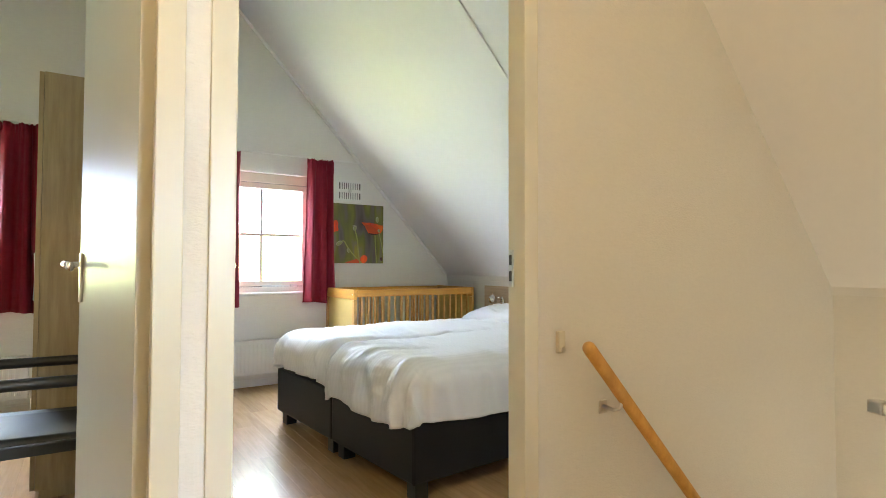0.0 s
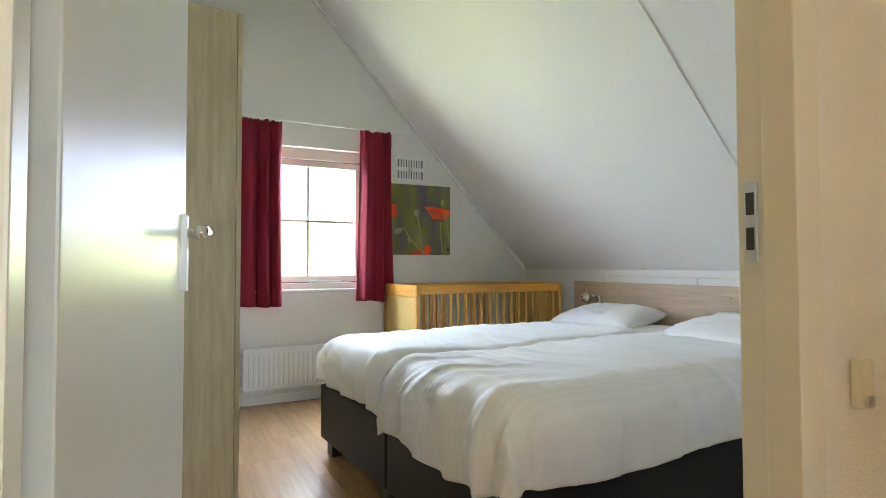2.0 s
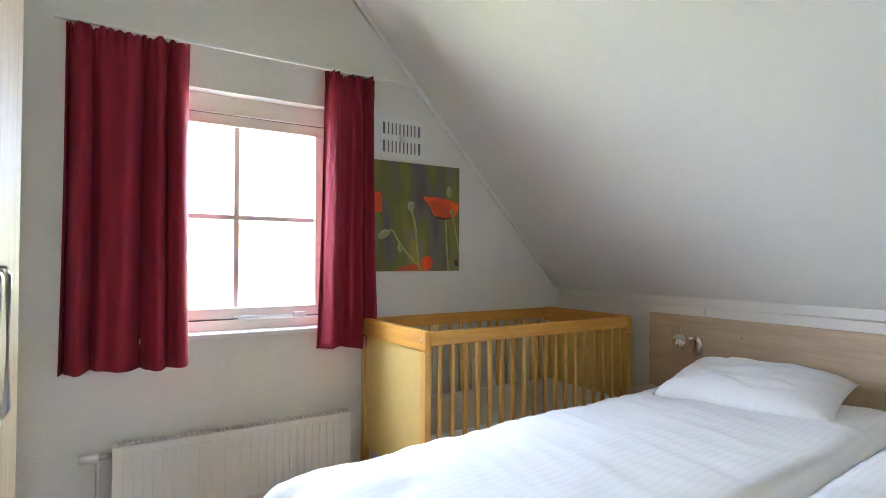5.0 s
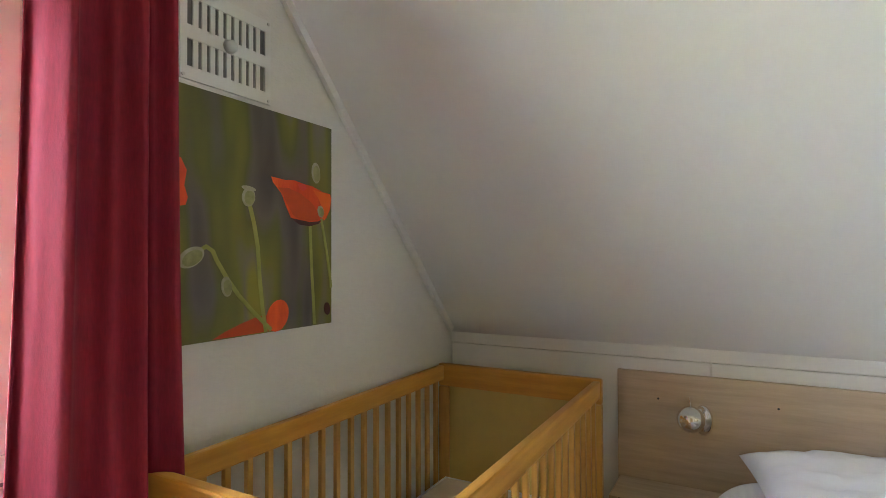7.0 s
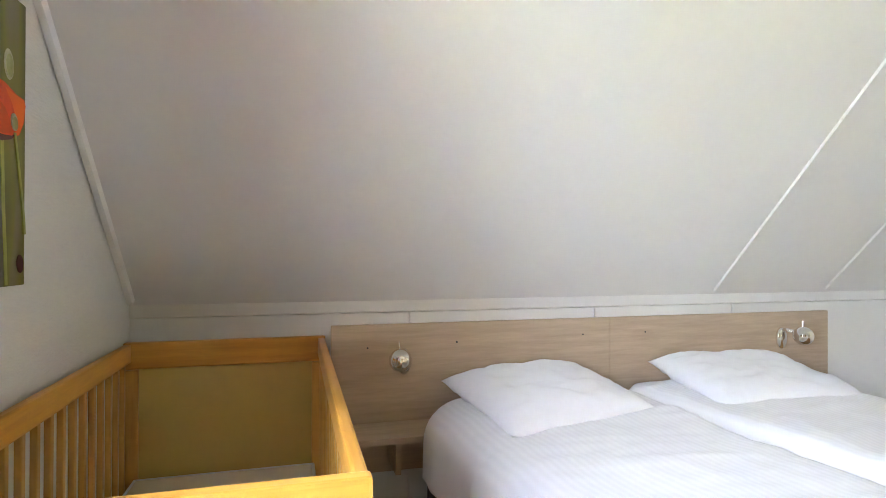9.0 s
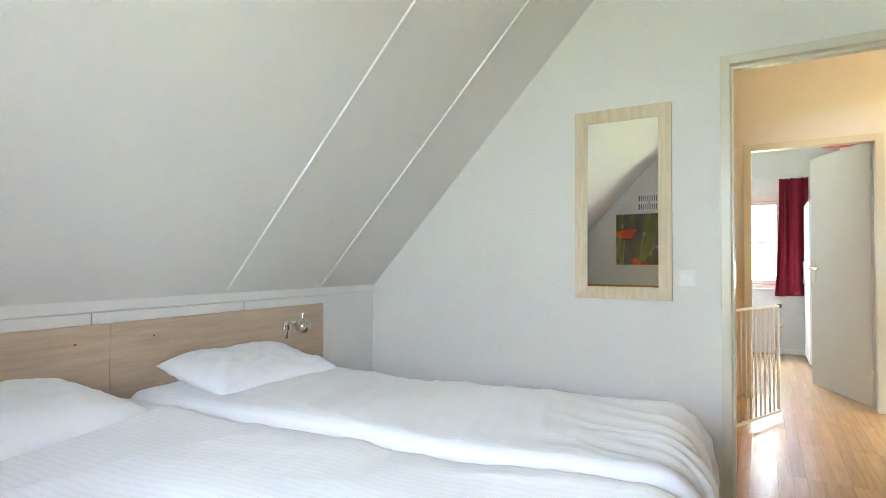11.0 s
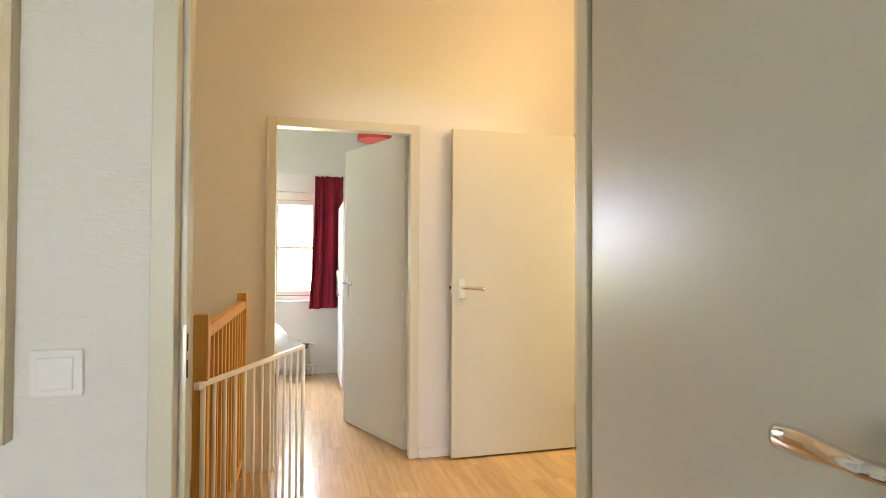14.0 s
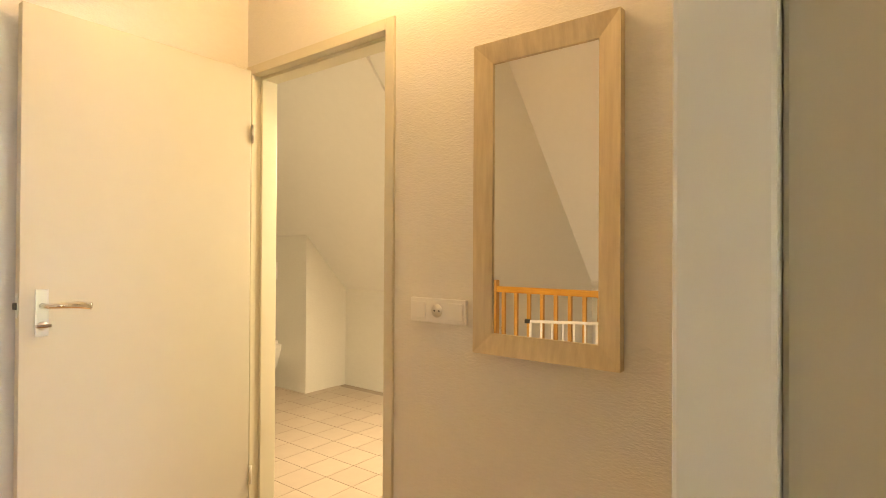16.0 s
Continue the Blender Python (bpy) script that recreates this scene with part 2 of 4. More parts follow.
def wall(name, axis, a, b, u0, u1, z0, z1, holes=(), mat=None, cut=True, label="white textured plaster wall"):
    """A wall between the planes a and b of an axis, from u0 to u1 along the other, with openings (u0, u1, z0, z1)."""
    bm = B()
    us = sorted({u0, u1, *[h[0] for h in holes], *[h[1] for h in holes]})
    for p, q in zip(us, us[1:]):
        spans = [(z0, z1)]
        for h in holes:
            if h[0] <= p and q <= h[1]:
                spans = [s for lo, hi in spans for s in ((lo, min(hi, h[2])), (max(lo, h[3]), hi)) if s[1] - s[0] > 1e-4]
        for lo, hi in spans:
            if axis == "y":
                box(bm, p, q, a, b, lo, hi)
            else:
                box(bm, a, b, p, q, lo, hi)
    bmesh.ops.remove_doubles(bm, verts=bm.verts, dist=1e-5)
    inner = [f for f in bm.faces if any(f is not g and (f.calc_center_median() - g.calc_center_median()).length < 1e-4 for e in f.edges for g in e.link_faces)]
    bmesh.ops.delete(bm, geom=inner, context="FACES_ONLY")
    if cut:
        under_roof(bm)
    return solid(name, bm, mat or PAINT, label, "wall")


WIN = (0.536, 1.46, 0.806, 1.860)                # window opening in the wall
WIN_B2 = (2 * AXIS - WIN[1], 2 * AXIS - WIN[0], WIN[2], WIN[3])
WIN_B3 = (0.47, 1.39, 0.78, 1.93)
wall("wall_north", "y", NORTH, NORTH + 0.32, -3.4, 3.2, -0.02, 4.3, [WIN, WIN_B2])
wall("wall_bedroom_south", "y", HALL_N, 0.0, -3.2, 3.0, -2.7, 4.3, [(-0.03, 0.865, -0.015, 2.055), (-1.025, -0.13, -0.015, 2.055)])
wall("wall_partition", "x", -0.12, WEST, 0.0, NORTH, -0.02, HIGH + 0.05)
wall("wall_knee_east", "x", KNEE, KNEE + 0.1, -5.0, NORTH, -2.7, 1.05, cut=False)
wall("wall_knee_west", "x", -3.25, -3.15, -5.0, NORTH, -0.02, 1.05, cut=False)
wall("wall_hall_south", "y", HALL_S - 0.1, HALL_S, HALL_W - 0.1, 3.0, -2.7, 4.3, [(-0.03, 0.825, -0.015, 2.045)])
wall("wall_hall_west", "x", HALL_W - 0.1, HALL_W, SOUTH, HALL_N, -0.02, 4.3, [(-2.178, -1.325, 0.0, 2.055)])
wall("wall_south", "y", SOUTH - 0.32, SOUTH, -3.4, 3.2, -0.02, 4.3, [WIN_B3])
wall("wall_back_bedroom_west", "x", -0.15, WEST, SOUTH, HALL_S - 0.1, -0.02, HIGH + 0.05)


def slope(name, s, holes=()):
    """One side of the roof's inner lining, 0.1 thick, from the knee to the ridge; holes are (x0, x1, y0, y1) in plan."""
    bm = B()
    xs = sorted({0.0, 3.15, *[h[0] for h in holes], *[h[1] for h in holes]})
    ys = sorted({-5.1, 3.7, *[h[2] for h in holes], *[h[3] for h in holes]})
    for p, q in zip(xs, xs[1:]):
        for c, d in zip(ys, ys[1:]):
            if any(h[0] <= p and q <= h[1] and h[2] <= c and d <= h[3] for h in holes):
                continue
            v = []
            for x, y in ((p, c), (q, c), (q, d), (p, d)):
                z = 0.974 + RISE * (2.893 - AXIS - x)
                v.append(bm.verts.new((AXIS + s * x, y, z)))
            up = [bm.verts.new(k.co + Vector((0, 0, 0.14))) for k in v]
            bm.faces.new(v)
            bm.faces.new(up[::-1])
            for i in range(4):
                bm.faces.new((v[i], v[(i + 1) % 4], up[(i + 1) % 4], up[i]))
    return solid(name, bm, SLOPE, "white painted sloping roof board", "ceiling")


slope("ceiling_slope_east", 1)
# the west hole is added, out of view, to let the bathroom fill lamp in
slope("ceiling_slope_west", -1, [(2.0, 2.75, -2.1, -1.3)])
solid("ceiling_bedrooms", box(B(), -0.9, 0.75, 0.0, NORTH, HIGH, HIGH + 0.08), SLOPE, "flat white bedroom ceiling", "ceiling")
solid("ceiling_back_bedroom", box(B(), -0.15, 0.75, SOUTH, HALL_S - 0.1, HIGH, HIGH + 0.08), SLOPE, "flat white back bedroom ceiling", "ceiling")
solid("ceiling_hall", box(B(), -1.2, 0.75, HALL_S, HALL_N, HIGH, HIGH + 0.08), SLOPE, "flat white landing ceiling", "ceiling")

# floors
FLOOR = solid("floor", box(B(), -3.2, KNEE, 0.0, NORTH, -0.2, -0.012), UNDER, "oak laminate bedroom floor", "floor")
HALLF = solid("floor_hall", box(B(), HALL_W, 0.96, HALL_S, 0.0, -0.2, -0.012), UNDER, "oak laminate landing floor", "floor")
BACKF = solid("floor_back_bedroom", box(B(), WEST, KNEE, SOUTH, HALL_S, -0.2, -0.012), UNDER, "oak laminate back bedroom floor", "floor")
BATHF = solid("floor_bathroom", box(B(), -3.15, HALL_W - 0.02, SOUTH, HALL_N, -0.2, 0.004), GROUT, "pale square tiles on the bathroom floor", "floor")
solid("floor_below", box(B(), 0.9, KNEE, HALL_S, HALL_N, -2.75, -2.7), PLASTER, "plain floor under the stairs", "floor")
solid("ground", box(B(), -400, 400, -400, 400, -3.2, -3.0), LAWN, "wide green lawn round the house", "ground")

# trims along the roof
bm = B()
box(bm, KNEE - 0.022, KNEE, 0.0, NORTH, 0.905, 0.985, 0.003)
solid("trim_knee_board", bm, TRIM, "white board along the top of the knee wall", "trim")
solid("trim_stair_knee_board", box(B(), KNEE - 0.022, KNEE, HALL_S, HALL_N, 0.905, 0.985, 0.003), TRIM, "white board along the stairwell knee wall", "trim")
for i, (y0, y1) in enumerate(((0.0, 1.02), (1.03, 1.73), (1.735, 2.535), (2.54, NORTH))):
    solid("trim_knee_panel", box(B(), KNEE - 0.012, KNEE, y0, y1, 0.0, 0.900, 0.002), TRIM, "white flat panel lining the knee wall", "trim")


def batten(y, width, proud, name="trim_slope_batten", west=False):
    bm = B()
    n = Vector((-RISE, 0, -1)).normalized()
    lo = Vector((2.90, y, 0.974 + RISE * (2.893 - 2.90)))
    hi = Vector((0.62, y, 0.974 + RISE * (2.893 - 0.62)))
    if west:
        lo, hi, n = [Vector((2 * AXIS - v.x, v.y, v.z)) for v in (lo, hi)] + [Vector((-n.x, 0, n.z))]
    vs = []
    for p in (lo, hi):
        for dy, k in ((-width / 2, 0), (width / 2, 0), (width / 2 - 0.004, proud), (-width / 2 + 0.004, proud)):
            vs.append(bm.verts.new(p + Vector((0, dy, 0)) + n * k))
    for i in range(4):
        bm.faces.new((vs[i], vs[(i + 1) % 4], vs[4 + (i + 1) % 4], vs[4 + i]))
    bm.faces.new(vs[:4])
    bm.faces.new(vs[4:])
    return solid(name, bm, SLOPE, "narrow white batten on the sloping ceiling", "trim")


batten(1.14, 0.028, 0.008)
batten(0.505, 0.028, 0.008)
batten(-2.178, 0.045, 0.014, west=True)
batten(NORTH - 0.012, 0.024, 0.02, "trim_gable_batten")


def baseboard(x0, x1, y0, y1, h=0.06):
    return solid("baseboard", box(B(), x0, x1, y0, y1, 0.0, h, 0.002), TRIM, "low white skirting board", "baseboard")


baseboard(WEST, KNEE - 0.014, NORTH - 0.012, NORTH)
baseboard(0.92, KNEE - 0.014, 0.0, 0.012)
baseboard(WEST, WEST + 0.012, 0.06, 1.58)
baseboard(-2.6, -0.14, NORTH - 0.012, NORTH)
baseboard(HALL_W + 0.02, -0.06, HALL_S, HALL_S + 0.012)
baseboard(HALL_W, HALL_W + 0.012, -1.29, HALL_N)
baseboard(WEST, 2.9, SOUTH, SOUTH + 0.012)

# ---- doors ----


def door_frame(name, axis, u0, u1, top, a, b, leaf_side, lip=0.012, face=0.055, rebate=0.013):
    """Pressed steel frame round an opening: jambs and head wrap the wall from a to b, stepped back where the leaf shuts (leaf_side)."""
    ob = thing(name, "cream painted steel door frame", "door frame", kind="structure")
    split = b - 0.034 if leaf_side > 0 else a + 0.034
    deep = (a - lip, split) if leaf_side > 0 else (split, b + lip)
    shallow = (split, b + lip) if leaf_side > 0 else (a - lip, split)
    o0, o1, high = u0 - face + 0.03, u1 + face - 0.03, top + face - 0.03
    for (c, d), back, stem in ((deep, 0.0, ""), (shallow, rebate, "rebate_")):
        i0, i1, low = u0 + 0.03 - back, u1 - 0.03 + back, top - 0.03 + back
        for nm, p, q, z0, z1 in ((stem + "jamb", o0, i0, 0.0, high), (stem + "jamb", i1, o1, 0.0, high), (stem + "head", i0, i1, low, high)):
            part(nm, box(B(), p, q, c, d, z0, z1, 0.003) if axis == "y" else box(B(), c, d, p, q, z0, z1, 0.003), FRAME, ob)
    return ob


door_frame("door_frame_1", "y", -0.03, 0.865, 2.04, HALL_N, 0.0, 1)
door_frame("door_frame_2", "y", -1.025, -0.13, 2.04, HALL_N, 0.0, 1)
door_frame("door_frame_3", "y", -0.03, 0.825, 2.03, HALL_S - 0.1, HALL_S, -1)
door_frame("door_frame_4", "x", -2.178, -1.325, 2.04, HALL_W - 0.1, HALL_W, 1)
part("strike_plate", box(B(), 0.831, 0.8365, -0.028, -0.010, 0.985, 1.10), ALU, bpy.data.objects["door_frame_1"], "satin metal strike plate")
for z in (1.002, 1.052):
    part("latch_hole", box(B(), 0.8302, 0.8312, -0.025, -0.013, z, z + 0.032), DARK, bpy.data.objects["door_frame_1"])


def handle(parent, x, y, z, side, lever, short=False):
    """Narrow back plate and a flattened lever on one face of a leaf, with a thumb turn on the short plate; side is the face's direction in y, lever the way it points in x."""
    h = (0.055, 0.10) if short else (0.035, 0.12)
    w = 0.019 if short else 0.0145
    hd = part("door_handle", box(B(), x - w, x + w, y, y + side * 0.009, z - h[1], z + h[0], 0.003), ALU, parent, "satin metal door handle")
    bm = sweep(B(), [(x, y, z), (x, y + side * 0.035, z), (x + lever * 0.006, y + side * 0.047, z), (x + lever * 0.02, y + side * 0.052, z), (x + lever * 0.05, y + side * 0.053, z), (x + lever * 0.09, y + side * 0.051, z - 0.001), (x + lever * 0.122, y + side * 0.047, z - 0.004), (x + lever * 0.128, y + side * 0.045, z - 0.005)], 0.0095, 14)
    for v in bm.verts:
        far = abs(v.co.x - x)
        if far > 0.03:
            v.co.z = z + (v.co.z - z) * (1 + 0.45 * min(1.0, (far - 0.03) / 0.06))
    part("lever", bm, CHROME, hd, smooth=True)
    if short:
        part("rose", tube(B(), (x, y + side * 0.009, z - 0.065), (x, y + side * 0.014, z - 0.065), 0.015), ALU, hd, smooth=True)
        part("thumb_turn", box(B(), x - 0.022, x + 0.022, *sorted((y + side * 0.014, y + side * 0.026)), z - 0.071, z - 0.059, 0.004), CHROME, hd)


def door_leaf(name, label, hinge, angle, width, face_side, short=False, bottom=0.012, top=2.03):
    """A flush leaf from its hinge along its own x; face_side is the side on which it is flush with the frame."""
    ob = thing(name, label, "door", pose(hinge[0], hinge[1], 0, 0, 0, angle), kind="structure")
    part("leaf", box(B(), 0.0, width, -0.02, 0.02, bottom, top, 0.003), DOOR, ob)
    for s in (1, -1):
        handle(ob, width - 0.06, s * 0.02, 1.05, s, -1, short)
    part("latch_plate", box(B(), width - 0.001, width + 0.002, -0.010, 0.010, 1.012, 1.092, 0.001), ALU, ob, "satin metal latch plate")
    part("latch", box(B(), width, width + 0.011, -0.006, 0.006, 1.04, 1.062, 0.002), DARK, ob)
    for z in (0.25, 1.75):
        part("hinge", tube(B(), (-0.006, face_side * 0.024, z - 0.04), (-0.006, face_side * 0.024, z + 0.04), 0.007), ALU, ob, smooth=True)
    return ob


door_leaf("door_1", "open white flush bedroom door with metal handle", (-0.008, 0.016), 82.5, 0.80, 1)
door_leaf("door_2", "open white flush door of the small bedroom", (-0.165, 0.016), 98, 0.80, -1)
door_leaf("door_3", "half open white flush door of the back bedroom", (-0.005, -2.335), -66, 0.81, 1)
door_leaf("door_4", "open white flush bathroom door beside the landing wall", (-1.075, -2.152), 0.6, 0.828, 1, True)
solid("door_sill_bathroom", box(B(), -1.235, HALL_W + 0.02, -2.15, -1.355, -0.05, 0.028, 0.004), STONE, "dark stone sill under the bathroom door", "sill")

# ---- windows ----


def window(name, o, y, s):
    """A wooden casement in the opening o of a wall whose room face is y; s is the way outwards."""
    ob = thing(name, "cream wooden casement window with four panes", "window", kind="structure")
    x0, x1, z0, z1 = o
    d0, d1 = sorted((y + s * 0.06, y + s * 0.16))
    w = 0.045
    part("window_frame", box(B(), x0, x1, d0, d1, z1 - w - 0.037, z1, 0.004), WINDOW, ob, "cream painted outer frame")
    part("frame_side", box(B(), x0, x0 + w, d0, d1, z0 + w, z1 - w - 0.037, 0.004), WINDOW, ob)
    part("frame_side", box(B(), x1 - w, x1, d0, d1, z0 + w, z1 - w - 0.037, 0.004), WINDOW, ob)
    part("frame_bottom", box(B(), x0, x1, d0, d1, z0, z0 + w, 0.004), WINDOW, ob)
    e0, e1 = sorted((y + s * 0.075, y + s * 0.135))
    a0, a1, c0, c1 = x0 + w + 0.004, x1 - w - 0.004, z0 + w + 0.004, z1 - w - 0.0376
    r = 0.05
    part("sash", box(B(), a0, a1, e0, e1, c1 - r, c1, 0.006), WINDOW, ob)
    part("sash_rail", box(B(), a0, a1, e0, e1, c0, c0 + r, 0.006), WINDOW, ob)
    part("sash_stile", box(B(), a0, a0 + r, e0, e1, c0 + r, c1 - r, 0.006), WINDOW, ob)
    part("sash_stile", box(B(), a1 - r, a1, e0, e1, c0 + r, c1 - r, 0.006), WINDOW, ob)
    # grey strips paint the shadow lines between frame and sash
    j0, j1 = sorted((y + s * 0.0745, y + s * 0.08))
    for p, q, lo, hi in ((x0 + w, a0, c0, c1), (a1, x1 - w, c0, c1), (x0 + w, x1 - w, c1, c1 + 0.0006), (x0 + w, x1 - w, z0 + w, c0)):
        part("gap_shade", box(B(), p - 0.002, q + 0.002, j0, j1, lo - 0.002, hi + 0.002), VOID, ob, "grey strip for the shade in the sash gap")
    mx, mz = (a0 + a1) / 2, (c0 + c1) / 2
    g0, g1 = sorted((y + s * 0.095, y + s * 0.115))
    part("muntin", box(B(), mx - 0.012, mx + 0.012, g0, g1, c0 + r, c1 - r, 0.003), TRIM, ob)
    part("muntin", box(B(), a0 + r, mx - 0.012, g0, g1, mz - 0.012, mz + 0.012, 0.003), TRIM, ob)
    part("muntin", box(B(), mx + 0.012, a1 - r, g0, g1, mz - 0.012, mz + 0.012, 0.003), TRIM, ob)
    for p, q in ((a0 + r, mx - 0.009), (mx + 0.012, a1 - r)):
        for lo, hi in ((c0 + r, mz - 0.009), (mz + 0.009, c1 - r)):
            pane = part("pane", box(B(), p, q, y + s * 0.103, y + s * 0.107, lo, hi), GLASS, ob)
            pane.visible_shadow = False
    part("window_sill", box(B(), x0 - 0.02, x1 + 0.02, *sorted((y - s * 0.03, y - s * 0.001)), z0 - 0.022, z0 - 0.001, 0.004), TRIM, ob, "white window sill")
    st = part("window_stay", box(B(), mx + 0.0, mx + 0.27, *sorted((y + s * 0.045, y + s * 0.057)), z0 + 0.047, z0 + 0.06, 0.003), ALU, ob, "grey metal casement stay")
    part("stay_foot", box(B(), mx + 0.25, mx + 0.31, *sorted((y + s * 0.04, y + s * 0.062)), z0 + 0.0455, z0 + 0.07, 0.004), ALU, st)
    part("stay_grip", box(B(), mx - 0.02, mx + 0.08, *sorted((y + s * 0.03, y + s * 0.044)), z0 + 0.055, z0 + 0.065, 0.003), ALU, st)
    return ob


window("window_1", WIN, NORTH, 1)
window("window_2", WIN_B2, NORTH, 1)
window("window_3", WIN_B3, SOUTH, -1)


def curtain(x0, x1, y, z0, z1, folds, label, flare=0.0, seed=1, group="wine red curtains", depth=1.0):
    """Gathered cloth: a tight pleated header over loose folds that wander."""
    ob = thing("curtain", label, "curtain", group=group)
    rng = random.Random(seed)
    bm = B()
    nu, nv = folds * 22, 34
    ph = [rng.uniform(-0.5, 0.5) for _ in range(6)]
    grid = []
    for j in range(nv + 1):
        v = j / nv
        z = z1 - (z1 - z0) * v
        row = []
        for i in range(nu + 1):
            u = i / nu
            head = max(0.0, 1 - v * 13)
            loose = min(1.0, v * 6)
            wob = 0.55 * math.sin(2.6 * u * math.pi + ph[0]) + 0.3 * math.sin(6.1 * u + ph[1]) + 0.10 * math.sin(2.5 * v + 9 * u)
            a = 2 * math.pi * folds * (u + 0.09 * wob)
            size = 0.014 + depth * loose * (0.029 + 0.013 * math.sin(3.3 * u * folds + ph[5]))
            fine = 0.006 * math.sin(2.7 * a + ph[2]) * (1 - 0.6 * loose) + 0.004 * math.sin(3.1 * a + 2 * v + ph[3]) * loose
            dy = size * (math.sin(a) + 0.25 * math.sin(2 * a + ph[4])) + fine + 0.015 * head * math.sin(2 * math.pi * folds * 4 * u + ph[2])
            pinch = 0.006 * math.exp(-((v - 0.055) / 0.012) ** 2)
            x = x0 + (x1 - x0) * u + (u - 0.5) * flare * v * v + 0.006 * math.cos(a)
            zz = z + (0.006 * math.sin(a * 1.5 + ph[3]) if j == 0 else 0) + (0.006 * math.sin(3 * u * 2 + ph[4]) if j == nv else 0)
            row.append(bm.verts.new((x, y + dy * (1 - 70 * pinch), zz)))
        grid.append(row)
    for a, b in zip(grid, grid[1:]):
        for i in range(nu):
            bm.faces.new((a[i], a[i + 1], b[i + 1], b[i]))
    cl = part("cloth", bm, RED, ob, smooth=True)
    md = cl.modifiers.new("thickness", "SOLIDIFY")
    md.thickness = 0.003
    return ob


curtain(0.35, 0.772, NORTH - 0.085, 0.695, 2.003, 4, "wine red gathered curtain hanging beside the window", 0.02, 3)
curtain(1.352, 1.604, NORTH - 0.085, 0.708, 2.008, 3, "narrow wine red gathered curtain between window and picture", 0.06, 5, depth=0.55)
curtain(-0.82, -0.58, NORTH - 0.085, 0.71, 2.027, 3, "wine red curtain in the small bedroom", 0.06, 8)
curtain(-1.75, -1.50, NORTH - 0.085, 0.71, 2.027, 3, "wine red curtain in the small bedroom", 0.04, 9)
curtain(0.25, 0.54, SOUTH + 0.085, 0.70, 2.09, 3, "wine red curtain in the back bedroom", 0.10, 12)


def curtain_rail(x0, x1, y, z, toward):
    ob = thing("curtain_rail", "thin white metal curtain rail on the wall", "curtain rail")
    part("rail", box(B(), x0, x1, y - 0.008, y + 0.008, z, z + 0.014, 0.002), TRIM, ob)
    for x in (x0 + 0.05, x1 - 0.05):
        part("bracket", box(B(), x - 0.01, x + 0.01, *sorted((y, toward)), z + 0.014, z + 0.02), TRIM, ob)


curtain_rail(0.32, 1.85, NORTH - 0.085, 2.012, NORTH)
curtain_rail(-1.85, -0.56, NORTH - 0.085, 2.035, NORTH)
curtain_rail(0.20, 1.70, SOUTH + 0.085, 2.10, SOUTH)


def radiator(x0, x1, y, s, z0, z1, label, valve=-1):
    """Panel radiator with pressed channels, a top grille, a thermostat valve and two pipes to the floor; s points from the wall to the room."""
    ob = thing("radiator", label, "radiator")
    back = y + s * 0.035
    front = y + s * 0.10
    part("panel", box(B(), x0, x1, *sorted((front, front - s * 0.014)), z0, z1, 0.005), RADW, ob)
    part("rear_panel", box(B(), x0 + 0.01, x1 - 0.01, *sorted((back, back + s * 0.012)), z0 + 0.01, z1 - 0.005, 0.003), RADW, ob)
    for x in (x0, x1 - 0.006):
        part("side_cover", box(B(), x, x + 0.006, *sorted((back, front - s * 0.015)), z0, z1, 0.002), RADW, ob)
    n = int((x1 - x0 - 0.06) / 0.0334)
    rib = mesh_of(box(B(), 0.006, 0.025, *sorted((0, s * 0.007)), z0 + 0.03, z1 - 0.03, 0.003), "channel", RADW)
    for i in range(n):
        c = new("channel", rib)
        c.parent = ob
        c.location = (x0 + 0.03 + i * (x1 - x0 - 0.06) / n, front, 0)
    bm = B()
    m = int((x1 - x0) / 0.02)
    for i in range(m):
        x = x0 + 0.008 + i * (x1 - x0 - 0.016) / m
        box(bm, x, x + 0.008, *sorted((back, front - s * 0.015)), z1 - 0.006, z1)
    part("top_grille", bm, RADW, ob)
    vx = x0 - 0.045 if valve < 0 else x1 + 0.045
    inn = x0 if valve < 0 else x1
    my = (back + front) / 2
    bm = B()
    tube(bm, (inn, my, z1 - 0.035), (vx, my, z1 - 0.035), 0.011)
    tube(bm, (vx, my, z1 - 0.035), (vx, my, z0 - 0.01), 0.0075)
    tube(bm, (inn, my, z0 + 0.02), (vx - valve * 0.0, my, z0 + 0.02), 0.010)
    part("pipe", bm, ALU, ob, "grey metal supply pipe", smooth=True)
    part("valve", tube(B(), (vx - valve * 0.002, my, z1 - 0.035), (vx + valve * 0.06, my, z1 - 0.035), 0.018, 0.015), WHITEP, ob, "white thermostat knob", smooth=True)
    for dx in (-0.022, 0.022):
        part("floor_pipe", tube(B(), (vx + dx, my, 0.0), (vx + dx, my, z0 + 0.012), 0.011), WHITEP, ob, smooth=True)
    part("cross_valve", box(B(), vx - 0.045, vx + 0.045, my - 0.012, my + 0.012, z0 + 0.0, z0 + 0.024, 0.004), ALU, ob)
    return ob


radiator(0.52, 1.485, NORTH, -1, 0.114, 0.407, "low white panel radiator under the window")
radiator(-1.62, -0.62, NORTH, -1, 0.115, 0.41, "low white panel radiator in the small bedroom", 1)
radiator(0.62, 1.6, SOUTH, 1, 0.09, 0.37, "low white panel radiator in the back bedroom")

# ---- wardrobes ----


